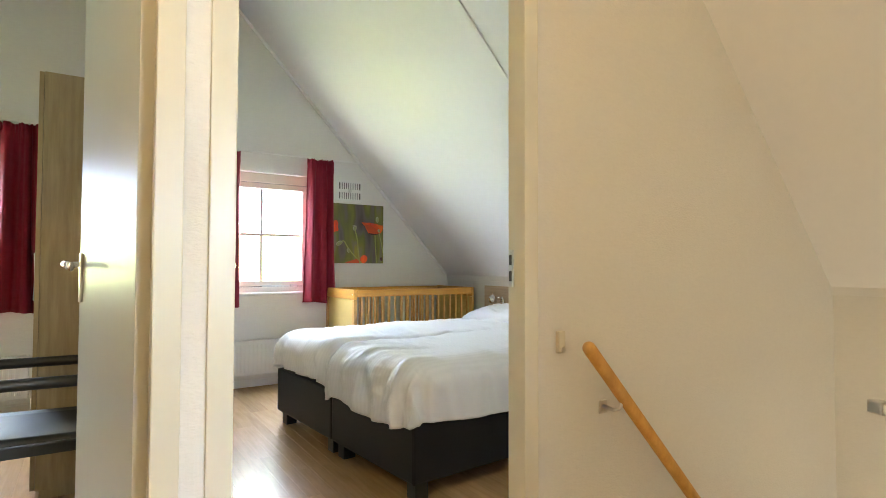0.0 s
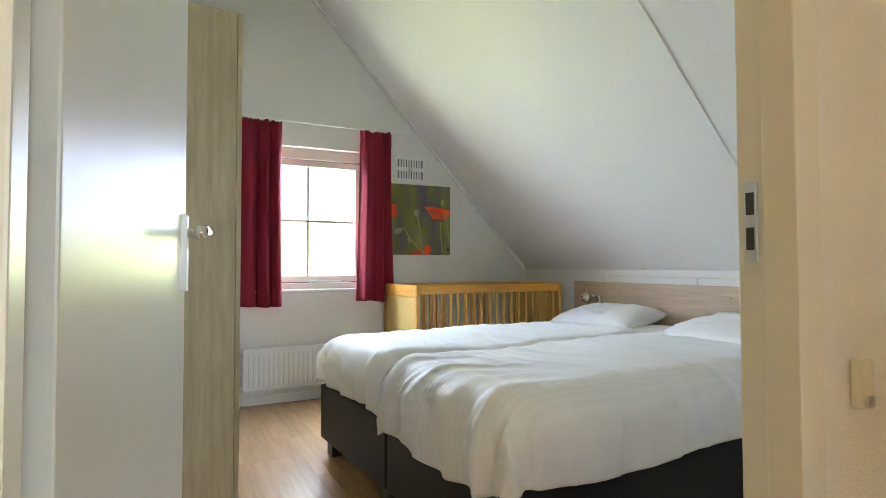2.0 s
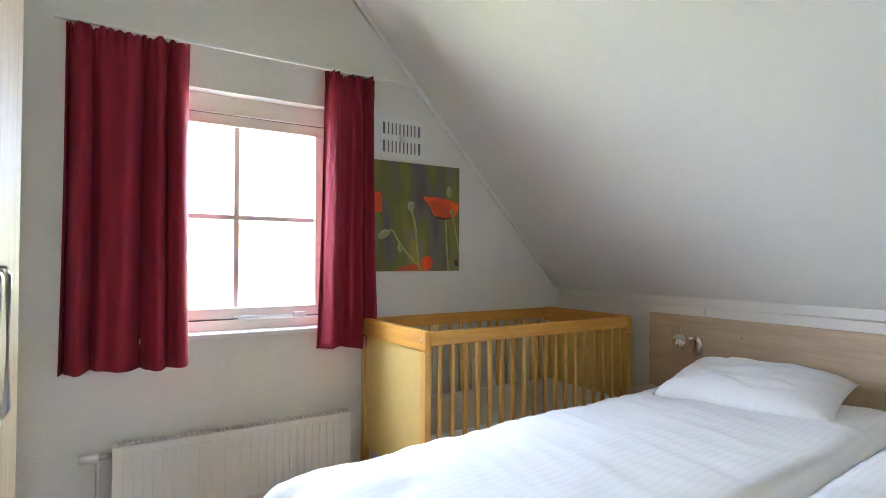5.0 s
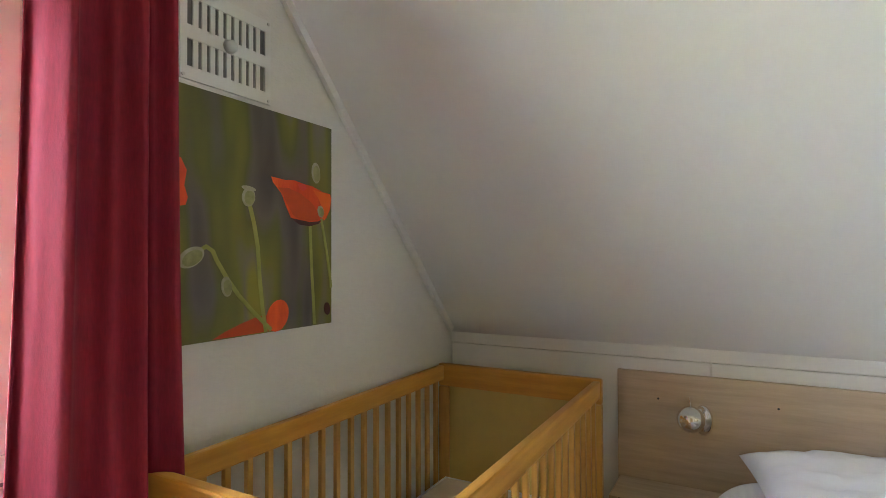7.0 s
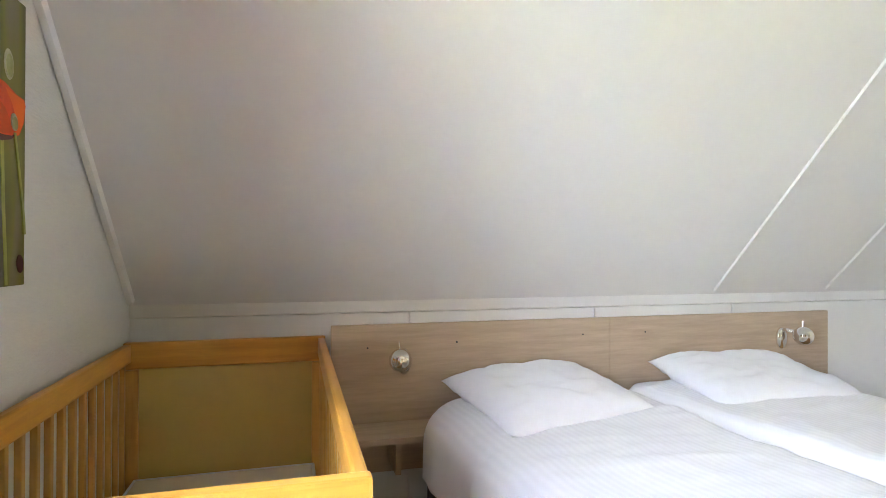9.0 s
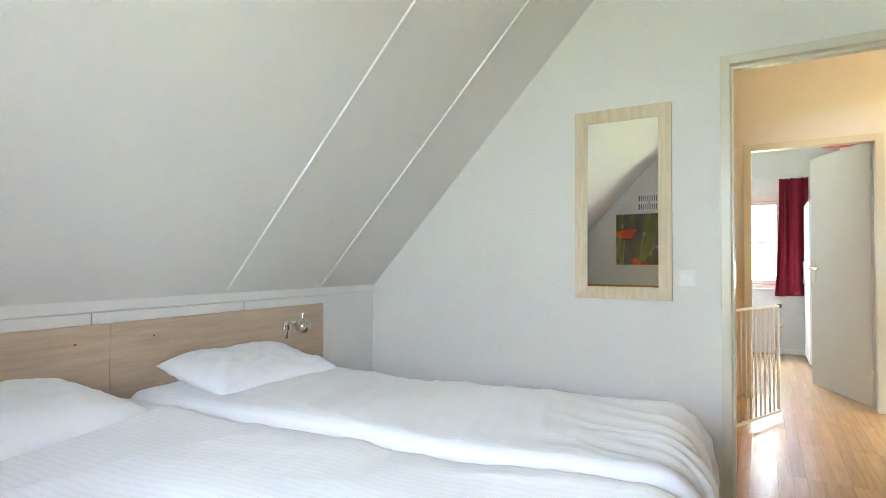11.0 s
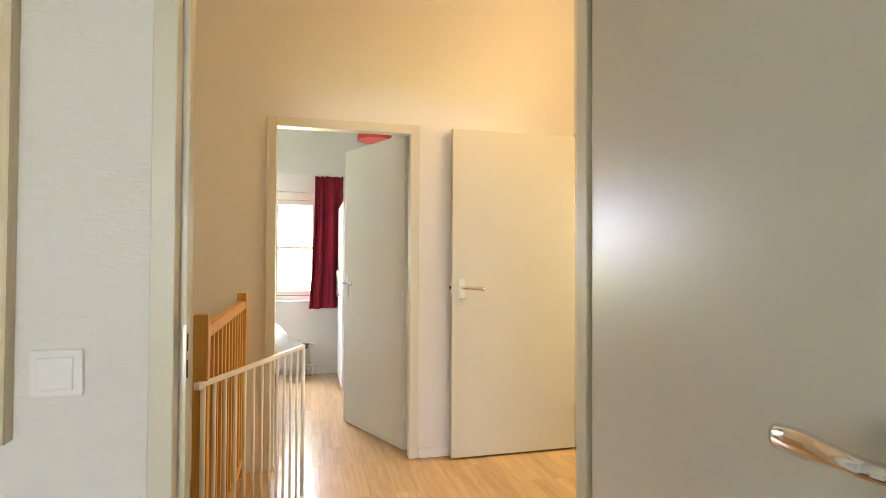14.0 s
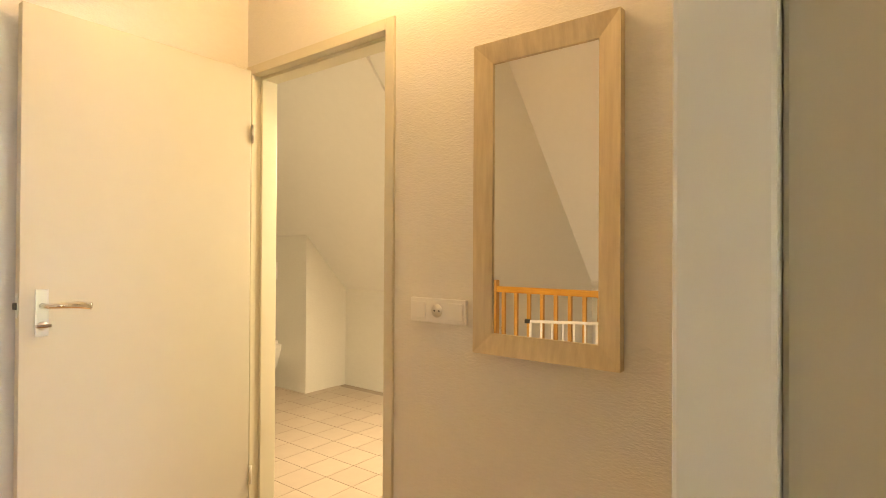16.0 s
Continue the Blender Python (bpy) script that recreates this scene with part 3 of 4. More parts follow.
def wardrobe(x_wall, x_front, y0, y1, top, mat, front, label, knob_side):
    """Board cabinet on a plinth, against a wall in x; its doors face x_front."""
    s = 1 if x_front > x_wall else -1
    ob = thing("wardrobe", label, "wardrobe")
    xs = sorted((x_wall + s * 0.004, x_front - s * 0.02))
    for y in (y0, y1 - 0.018):
        part("side_panel", box(B(), *xs, y, y + 0.018, 0.04, top, 0.001), mat, ob)
    part("top_panel", box(B(), *xs, y0 + 0.018, y1 - 0.018, top - 0.018, top - 0.001), mat, ob)
    part("back_panel", box(B(), *sorted((x_wall + s * 0.004, x_wall + s * 0.01)), y0 + 0.018, y1 - 0.018, 0.06, top - 0.018), mat, ob)
    part("plinth", box(B(), *sorted((x_wall + s * 0.01, x_front - s * 0.035)), y0 + 0.006, y1 - 0.006, 0.0, 0.04), mat, ob)
    mid = (y0 + y1) / 2
    for a, b, hy in ((y0 + 0.002, mid - 0.0015, mid - 0.05), (mid + 0.0015, y1 - 0.002, mid + 0.05)):
        d = part("door", box(B(), *sorted((x_front - s * 0.018, x_front)), a, b, 0.045, top - 0.002, 0.001), front, ob)
        hx = x_front + s * 0.026
        bm = sweep(B(), [(x_front, hy, 0.86), (hx - s * 0.006, hy, 0.862), (hx, hy, 0.872), (hx, hy, 1.10), (hx - s * 0.006, hy, 1.11), (x_front, hy, 1.112)], 0.006, 8)
        part("handle", bm, ALU, d, "slim metal bar handle", smooth=True)
    return ob


wardrobe(WEST, 0.324, 1.70, 2.55, 1.967, SONOMA, SONOMA, "tall pale oak wardrobe against the bedroom wall", 1)
wardrobe(-0.12, -0.478, 1.70, 2.55, 1.924, SONOMA, SONOMA, "tall pale oak wardrobe in the small bedroom", -1)
wardrobe(WEST, 0.306, -4.62, -3.88, 1.74, WHITEP, WHITEP, "white wardrobe in the back bedroom", 1)

# ---- beds ----


def cushion(w, d, h, seed, n=28, puff=0.5):
    """A stuffed pillow, w by d, with pinched corners and creases."""
    bm = B()
    rng = random.Random(seed)
    off = Vector((rng.uniform(0, 50), rng.uniform(0, 50), 0))
    sheets = []
    for s in (1, -1):
        rows = []
        for j in range(n + 1):
            row = []
            for i in range(n + 1):
                u, v = 2 * i / n - 1, 2 * j / n - 1
                k = max(0.0, (1 - u ** 4) * (1 - v ** 4)) ** puff
                x, y = u * w / 2 * (1 - 0.05 * (1 - v * v)) , v * d / 2 * (1 - 0.06 * (1 - u * u))
                cr = (noise.fractal(Vector((u * 2.2, v * 2.2, s)) + off, 1.0, 2.0, 4) * 0.014 - (1 - min(1, 2.6 * abs(noise.noise(Vector((u * 2.6 + v, v * 1.3, s)) + off)))) ** 3 * 0.014) * k
                z = s * h / 2 * k * (1 if s > 0 else 0.7) + cr
                row.append(bm.verts.new((x, y, z)))
            rows.append(row)
        sheets.append(rows)
        for a, b in zip(rows, rows[1:]):
            for i in range(n):
                bm.faces.new((a[i], a[i + 1], b[i + 1], b[i]))
    bmesh.ops.remove_doubles(bm, verts=bm.verts, dist=1e-4)
    return bm


def pillow(x, y, z, w, d, h, rot, tilt, seed, label):
    ob = thing("pillow", label, "pillow", pose(x, y, z, 0, tilt, rot), group="white pillows")
    part("pillowcase", cushion(w, d, h, seed), SHEET, ob, smooth=True)
    return ob


def duvet(label, x_head, x_foot, y_in, y_out, top, drop_foot, drop_side, seed, at, head_dir=1, group="white duvets"):
    """A soft quilt over one mattress that hangs over the foot and the outer side."""
    ob = thing("duvet", label, "duvet", at, group)
    rng = random.Random(seed)
    off = Vector((rng.uniform(0, 90), rng.uniform(0, 90), 0))
    so = 1 if y_out > y_in else -1
    sf = -head_dir
    r = 0.13
    flat_x, flat_y = abs(x_head - x_foot) - r, abs(y_out - y_in) - r

    def bend(e):
        """How far out and how far down the cloth is after running e past the edge of the flat top."""
        a = e / r
        if a < math.pi / 2:
            return r * math.sin(a), r * (1 - math.cos(a))
        return r, r + (e - r * math.pi / 2)

    def crease(p, turn, k, stretch_by):
        c, sn = math.cos(turn), math.sin(turn)
        u, v = p.x * c + p.y * sn, -p.x * sn + p.y * c
        n = noise.fractal(Vector((u * k, v * k / stretch_by, 2.5)), 1.0, 2.0, 2)
        return (1 - min(1.0, abs(n) * 2.1)) ** 1.6

    nx, ny = 150, 96
    bm = B()
    rows = []
    for i in range(nx + 1):
        row = []
        for j in range(ny + 1):
            end_x = r * 0.57 + drop_foot * (1 + 0.10 * noise.noise(Vector((j * 0.05, seed, 1.7))))
            end_y = r * 0.57 + drop_side * (1 + 0.10 * noise.noise(Vector((i * 0.04, seed, 5.7))))
            s = i / nx * (flat_x + end_x)
            t = j / ny * (flat_y + end_y)
            ex, ey = max(0.0, s - flat_x), max(0.0, t - flat_y)
            # past the corner the quilt runs round it like a soft cone
            turn = math.atan2(ey, ex) if ex + ey > 0 else 0.0
            far = max(ex / end_x, ey / end_y) * (end_x * math.cos(turn) ** 2 + end_y * math.sin(turn) ** 2) if ex > 0 and ey > 0 else ex + ey
            out, d = bend(far)
            px, py = min(s, flat_x) + out * math.cos(turn) * (ex > 0), min(t, flat_y) + out * math.sin(turn)
            q = Vector((s, t, 0)) + off
            foot = min(1.0, max(0.0, (s - flat_x + 0.42) / 0.42))
            hang = min(1.0, d / 0.10)
            swell = noise.fractal(q * 2.0, 1.0, 2.0, 3)
            along = crease(q, 0.10, 5.0, 5.0)
            over = crease(q, 1.30, 6.0, 4.0)
            fine = crease(q + Vector((7, 3, 0)), 0.25, 11.0, 7.0)
            folds = 0.013 * over + 0.006 * fine + 0.010 * math.sin(t * 30 + 5 * noise.noise(q * 3.0) + 2.5 * s)
            lift = 0.014 * swell + 0.007 * along * (1 - 0.5 * foot) + (0.002 + 0.008 * foot) * over + 0.003 * fine
            pleat = (0.5 + 0.5 * math.sin(t * 46 + 5.5 * noise.noise(q * 2.0) + 4.0 * s)) ** 2 * (0.45 + 0.55 * noise.noise(q * 3.1 + Vector((3, 9, 0))))
            folds += 0.016 * pleat
            lift += 0.011 * foot * foot * pleat
            side = 0.010 * along + 0.012 * swell + 0.008 * math.sin(s * 16 + 3 * noise.noise(q * 2.0))
            cone = 0.022 * math.sin(2 * turn) * math.sin(7 * turn + seed) * hang * min(1.0, d / 0.25) if ex > 0 and ey > 0 else 0.0
            push_x = (folds + 0.012 * swell) * hang * math.cos(turn) * (ex > 0) + cone * math.cos(turn)
            push_y = side * hang * math.sin(turn) + cone * math.sin(turn)
            seam = 0.045 * math.exp(-(t / 0.035) ** 2)
            hump = 0.006 * math.exp(-((t - 0.10) / 0.07) ** 2) * (0.4 + 0.6 * foot)
            x = x_head + sf * (px + push_x)
            y = y_in + so * (py + push_y)
            z = top - d + (lift + hump) * (1 - 0.7 * min(1.0, d / r)) - seam * (1 - min(1.0, d / r) * 0.5)
            row.append(bm.verts.new((x, y, z)))
        rows.append(row)
    for a, b in zip(rows, rows[1:]):
        for j in range(ny):
            bm.faces.new((a[j], a[j + 1], b[j + 1], b[j]))
    cl = part("cover", bm, CLOTH, ob, smooth=True)
    md = cl.modifiers.new("thickness", "SOLIDIFY")
    md.thickness, md.offset = 0.018, -1
    return ob


def boxspring(x0, x1, y0, y1, top, label, at, mat_top=0.565, group="box spring beds"):
    ob = thing("box_spring_bed", label, "bed", at, group)
    part("base", box(B(), x0, x1, y0 + 0.004, y1 - 0.004, 0.085, top, 0.012), LEATHER, ob)
    part("mattress", box(B(), x0 + 0.02, x1 - 0.02, y0 + 0.004, y1 - 0.004, top, mat_top, 0.05), SHEET, ob, "white mattress with fitted sheet")
    for x in (x0 + 0.03, x1 - 0.10):
        for y in (y0 + 0.03, y1 - 0.10):
            part("leg", box(B(), x, x + 0.07, y, y + 0.07, 0.0, 0.085, 0.004), BLACK, ob)
    return ob


BED = pose(0.858, 1.539, 0, 0, 0, 5)
boxspring(0.0, 1.98, 0.0, 0.80, 0.362, "dark leatherette box spring bed beside the crib", BED)
boxspring(0.0, 1.98, -0.80, 0.0, 0.362, "dark leatherette box spring bed near the door", BED)
duvet("white striped cotton duvet on the bed beside the crib", 1.90, -0.03, 0.0, 0.835, 0.612, 0.215, 0.25, 4, BED)
duvet("white striped cotton duvet on the bed near the door", 1.90, -0.03, 0.0, -0.825, 0.615, 0.29, 0.27, 9, BED)
pillow(2.575, 2.125, 0.640, 0.46, 0.585, 0.15, 12, -8, 2, "plump white pillow leaning towards the headboard")
pillow(2.60, 1.245, 0.642, 0.46, 0.60, 0.15, -4, -8, 6, "plump white pillow with creased case")

# headboard with shelves and reading lamps
hb = thing("headboard", "long pale oak headboard fixed to the knee wall", "headboard")
part("board", box(B(), KNEE - 0.034, KNEE - 0.013, 1.6755, 2.835, 0.30, 0.857, 0.001), HEAD, hb)
part("board", box(B(), KNEE - 0.034, KNEE - 0.013, 0.490, 1.674, 0.30, 0.857, 0.001), HEAD, hb)
for p in ((2.35, 0.78), (1.50, 0.79), (1.80, 0.79), (2.70, 0.77)):
    part("screw_cap", tube(B(), (KNEE - 0.0345, p[0], p[1]), (KNEE - 0.036, p[0], p[1]), 0.0035), DARK, hb)
sh = thing("bedside_shelf", "small pale oak shelf beside the bed under the headboard", "shelf")
part("board", box(B(), 2.72, KNEE - 0.034, 2.40, 2.828, 0.465, 0.487, 0.001), HEAD, sh)
part("bracket", box(B(), 2.74, KNEE - 0.034, 2.60, 2.62, 0.35, 0.465, 0.001), HEAD, sh)


def reading_lamp(y, z, aim):
    x = KNEE - 0.034
    ob = thing("reading_lamp", "small polished chrome reading lamp on the headboard", "lamp", group="chrome reading lamps")
    part("wall_plate", ball(B(), (x - 0.004, y, z - 0.022), 0.042, (0.45, 0.72, 1.2)), CHROME, ob, smooth=True)
    part("arm", sweep(B(), [(x - 0.01, y, z + 0.012), (x - 0.03, y + aim * 0.004, z + 0.02), (x - 0.06, y + aim * 0.018, z + 0.012)], 0.010), CHROME, ob, smooth=True)
    head = part("head", ball(B(), (x - 0.092, y + aim * 0.030, z), 0.042, u=28, v=18), CHROME, ob, smooth=True)
    part("switch", tube(B(), (x - 0.088, y + aim * 0.03, z + 0.038), (x - 0.086, y + aim * 0.034, z + 0.068), 0.003), CHROME, head)
    return ob


reading_lamp(2.562, 0.737, 1)
reading_lamp(0.772, 0.758, -1)

# ---- crib ----
CX0, CX1, CY0, CY1, CZ = 0.0, 1.235, 0.0, 0.625, 0.842
CRIB = pose(1.565, 2.855, 0, 0, 0, 0.3)
cr = thing("crib", "varnished pine crib with slatted sides", "crib", CRIB)
for x, in ((CX0,), (CX1 - 0.028,)):
    part("end_rail", box(B(), x, x + 0.028, CY0, CY1, CZ - 0.085, CZ, 0.006), PINE_Y, cr)
    for y in (CY0, CY1 - 0.045):
        part("post", box(B(), x, x + 0.028, y, y + 0.045, 0.0, CZ - 0.087, 0.004), PINE_V, cr)
    part("end_panel", box(B(), x + 0.009, x + 0.019, CY0 + 0.045, CY1 - 0.045, 0.22, CZ - 0.085), PANEL, cr, "smooth yellow end panel")
for y in (CY0 + 0.002, CY1 - 0.026):
    part("side_rail", box(B(), CX0 + 0.028, CX1 - 0.028, y, y + 0.024, CZ - 0.062, CZ - 0.004, 0.006), PINE, cr)
    part("lower_rail", box(B(), CX0 + 0.028, CX1 - 0.028, y, y + 0.024, 0.22, 0.27, 0.005), PINE, cr)
    n = 18
    for i in range(n):
        x = CX0 + 0.028 + (CX1 - CX0 - 0.056) * (i + 0.72) / (n + 0.44)
        part("slat", box(B(), x - 0.0085, x + 0.0085, y + 0.006, y + 0.020, 0.265, CZ - 0.06, 0.003), PINE_V, cr)
for z in (CZ - 0.04,):
    part("bolt", tube(B(), (CX0 - 0.001, CY0 + 0.03, z), (CX0 - 0.004, CY0 + 0.03, z), 0.008), ALU, cr)
part("bed_base", box(B(), CX0 + 0.03, CX1 - 0.03, CY0 + 0.03, CY1 - 0.03, 0.255, 0.27), PINE, cr)
cm = thing("crib_mattress", "thin cream quilted mattress lying in the crib", "mattress", CRIB)
part("ticking", box(B(), CX0 + 0.035, CX1 - 0.035, CY0 + 0.032, CY1 - 0.032, 0.271, 0.415, 0.02), MATTRESS, cm)
part("piping", sweep(B(), [(CX0 + 0.045, CY0 + 0.04, 0.412), (CX1 - 0.045, CY0 + 0.04, 0.412), (CX1 - 0.045, CY1 - 0.04, 0.412), (CX0 + 0.045, CY1 - 0.04, 0.412), (CX0 + 0.045, CY0 + 0.045, 0.412)], 0.005, 6), SHEET, cm)

# ---- on the walls ----
vg = thing("wall_vent", "white metal wall vent grille with a round knob", "vent")
VX0, VX1, VZ0, VZ1 = 1.668, 1.926, 1.649, 1.864
bm = B()
rows_z = ((VZ0 + 0.03, VZ0 + 0.092), (VZ1 - 0.092, VZ1 - 0.03))
box(bm, VX0, VX1, NORTH - 0.006, NORTH, VZ0, rows_z[0][0])
box(bm, VX0, VX1, NORTH - 0.006, NORTH, rows_z[0][1], rows_z[1][0])
box(bm, VX0, VX1, NORTH - 0.006, NORTH, rows_z[1][1], VZ1)
for a, b in rows_z:
    box(bm, VX0, VX0 + 0.018, NORTH - 0.006, NORTH, a, b)
    box(bm, VX1 - 0.018, VX1, NORTH - 0.006, NORTH, a, b)
part("plate", bm, TRIM, vg)
for a, b in rows_z:
    for i in range(9):
        x = VX0 + 0.018 + (VX1 - VX0 - 0.036) * (i + 1) / 10
        part("slat", box(B(), x - 0.0065, x + 0.0065, NORTH - 0.005, NORTH - 0.001, a, b), TRIM, vg)
    # grey sheet whose colour stands for the shade behind the slats
    part("backing", box(B(), VX0 + 0.018, VX1 - 0.018, NORTH - 0.0008, NORTH + 0.0, a, b), VOID, vg)
part("knob", tube(B(), (1.797, NORTH - 0.006, 1.7565), (1.797, NORTH - 0.02, 1.7565), 0.017, 0.014), ALU, vg, smooth=True)
for x in (VX0 + 0.008, VX1 - 0.008):
    for z in (VZ0 + 0.008, VZ1 - 0.008):
        part("screw", tube(B(), (x, NORTH - 0.006, z), (x, NORTH - 0.0085, z), 0.004), ALU, vg)

# picture of poppies
PX0, PX1, PZ0, PZ1 = 1.57, 2.149, 1.065, 1.632
FIELD = material("blurred_meadow_print", (0.27, 0.25, 0.035), 0.55, second=(0.085, 0.07, 0.06), scale=2.4, stretch=(3.6, 1, 0.8), blotch=0.25)
for nd in FIELD.node_tree.nodes:
    if nd.bl_idname == "ShaderNodeTexNoise" and nd.inputs["Detail"].default_value > 5:
        nd.inputs["Detail"].default_value = 1.5
    if nd.bl_idname == "ShaderNodeValToRGB":
        for at, c in ((0.40, (0.145, 0.12, 0.10)), (0.47, (0.13, 0.13, 0.03)), (0.55, (0.19, 0.185, 0.03)), (0.61, (0.20, 0.175, 0.12))):
            nd.color_ramp.elements.new(at).color = (*c, 1)
PETAL = material("orange_red_petal_print", (0.86, 0.10, 0.004), 0.55, second=(0.62, 0.045, 0.004), scale=9, stretch=(3, 1, 1))
PETAL_DIM = material("soft_orange_petal_print", (0.66, 0.08, 0.008), 0.6, second=(0.44, 0.05, 0.008), scale=6)
PETAL_LIGHT = material("light_orange_petal_print", (0.90, 0.17, 0.006), 0.55, second=(0.80, 0.11, 0.005), scale=9)
PETAL_PINK = material("pink_petal_print", (0.72, 0.05, 0.07), 0.55, second=(0.66, 0.06, 0.03), scale=20)
STEM = material("green_stem_print", (0.40, 0.40, 0.11), 0.6, second=(0.27, 0.29, 0.07), scale=14)
BUD = material("grey_green_bud_print", (0.40, 0.40, 0.20), 0.6, second=(0.19, 0.21, 0.07), scale=24)
BUD_RIM = material("pale_bud_fuzz_print", (0.47, 0.45, 0.33), 0.6, second=(0.33, 0.32, 0.20), scale=40)
HEART = material("dark_poppy_heart_print", (0.09, 0.012, 0.012), 0.6, second=(0.05, 0.01, 0.01), scale=14)
pc = thing("picture", "frameless canvas print of red poppies on the wall", "picture")
part("canvas", box(B(), PX0, PX1, NORTH - 0.018, NORTH - 0.001, PZ0, PZ1, 0.001), FIELD, pc)
PW, PH = PX1 - PX0, PZ1 - PZ0


def printed(name, outline, mat, level):
    """A flat shape of the print, from a closed outline in shares of the picture's width and height."""
    bm = B()
    y = NORTH - 0.018 - 0.0006 * level
    vs = [bm.verts.new((PX0 + PW * u, y, PZ0 + PH * v)) for u, v in outline]
    f = bm.faces.new(vs)
    ex = bmesh.ops.extrude_face_region(bm, geom=[f])
    for v in ex["geom"]:
        if isinstance(v, bmesh.types.BMVert):
            v.co.y += 0.0005 * level
    return part(name, bm, mat, pc)


def oval(cu, cv, a, b, turn, n=18):
    c, s = math.cos(radians(turn)), math.sin(radians(turn))
    return [(cu + a * math.cos(t) * c - b * math.sin(t) * s, cv + a * math.cos(t) * s + b * math.sin(t) * c) for t in [2 * math.pi * k / n for k in range(n)]]


def stalk(points, w):
    left, right = [], []
    for i, (u, v) in enumerate(points):
        p, q = points[max(0, i - 1)], points[min(len(points) - 1, i + 1)]
        d = Vector((q[0] - p[0], q[1] - p[1])).normalized()
        left.append((u - d.y * w, v + d.x * w))
        right.append((u + d.y * w, v - d.x * w))
    return left + right[::-1]


printed("petal", [(0.60, 0.70), (0.68, 0.695), (0.74, 0.70), (0.80, 0.69), (0.86, 0.685), (0.93, 0.665), (0.985, 0.66), (0.995, 0.64), (0.985, 0.58), (0.955, 0.53), (0.90, 0.505), (0.84, 0.49), (0.77, 0.495), (0.72, 0.52), (0.69, 0.57), (0.66, 0.63), (0.61, 0.675)], PETAL, 3)
printed("flower_heart", [(0.72, 0.52), (0.77, 0.515), (0.84, 0.508), (0.90, 0.515), (0.93, 0.53), (0.90, 0.503), (0.84, 0.487), (0.77, 0.492)], HEART, 4)
printed("petal", [(0.86, 0.67), (0.93, 0.662), (0.985, 0.655), (0.992, 0.63), (0.975, 0.57), (0.945, 0.525), (0.925, 0.53), (0.93, 0.58), (0.90, 0.63)], PETAL_LIGHT, 3.5)
printed("petal", [(0.64, 0.655), (0.70, 0.66), (0.78, 0.64), (0.86, 0.60), (0.90, 0.555), (0.90, 0.525), (0.84, 0.512), (0.77, 0.515), (0.73, 0.535), (0.70, 0.575), (0.67, 0.62)], PETAL_DIM, 3.3)
printed("petal_fold", [(0.76, 0.685), (0.80, 0.69), (0.82, 0.672), (0.795, 0.655), (0.775, 0.662)], PETAL_PINK, 3.6)
printed("petal", [(0.06, 0.70), (0.16, 0.715), (0.185, 0.67), (0.175, 0.61), (0.19, 0.565), (0.18, 0.535), (0.13, 0.525), (0.06, 0.50)], PETAL, 2)
printed("petal", oval(0.64, 0.07, 0.075, 0.062, 60), PETAL, 2)
printed("petal", [(0.30, 0.005), (0.36, 0.03), (0.44, 0.055), (0.52, 0.075), (0.60, 0.08), (0.64, 0.04), (0.63, 0.005)], PETAL_DIM, 1.4)
printed("stem", stalk([(0.845, 0.49), (0.85, 0.38), (0.857, 0.25), (0.868, 0.12), (0.875, 0.005)], 0.009), STEM, 2.3)
printed("stem", stalk([(0.92, 0.53), (0.945, 0.43), (0.965, 0.34), (0.985, 0.24), (0.992, 0.18)], 0.007), STEM, 5)
printed("stem", stalk([(0.48, 0.565), (0.505, 0.48), (0.525, 0.38), (0.535, 0.25), (0.55, 0.12), (0.57, 0.005)], 0.010), STEM, 2.7)
printed("stem", stalk([(0.24, 0.36), (0.27, 0.378), (0.30, 0.36), (0.32, 0.32), (0.37, 0.245), (0.43, 0.17), (0.51, 0.09), (0.60, 0.01)], 0.009), STEM, 3.3)
for cu, cv, a, b, turn, level in ((0.475, 0.595, 0.034, 0.042, -12, 3), (0.205, 0.335, 0.060, 0.036, 28, 4), (0.365, 0.215, 0.025, 0.042, 8, 4), (0.885, 0.755, 0.030, 0.052, 4, 2), (0.915, 0.565, 0.021, 0.030, 15, 6)):
    printed("bud_fuzz", oval(cu, cv, a, b, turn), BUD_RIM, level)
    printed("bud", oval(cu + 0.004, cv - 0.003, a * 0.78, b * 0.76, turn), BUD, level + 0.6)
printed("bud_cap", oval(0.475, 0.632, 0.036, 0.010, -6), BUD_RIM, 5)
printed("bud", oval(0.965, 0.075, 0.022, 0.032, 10), HEART, 3)


# ---- mirrors, switches, hooks ----


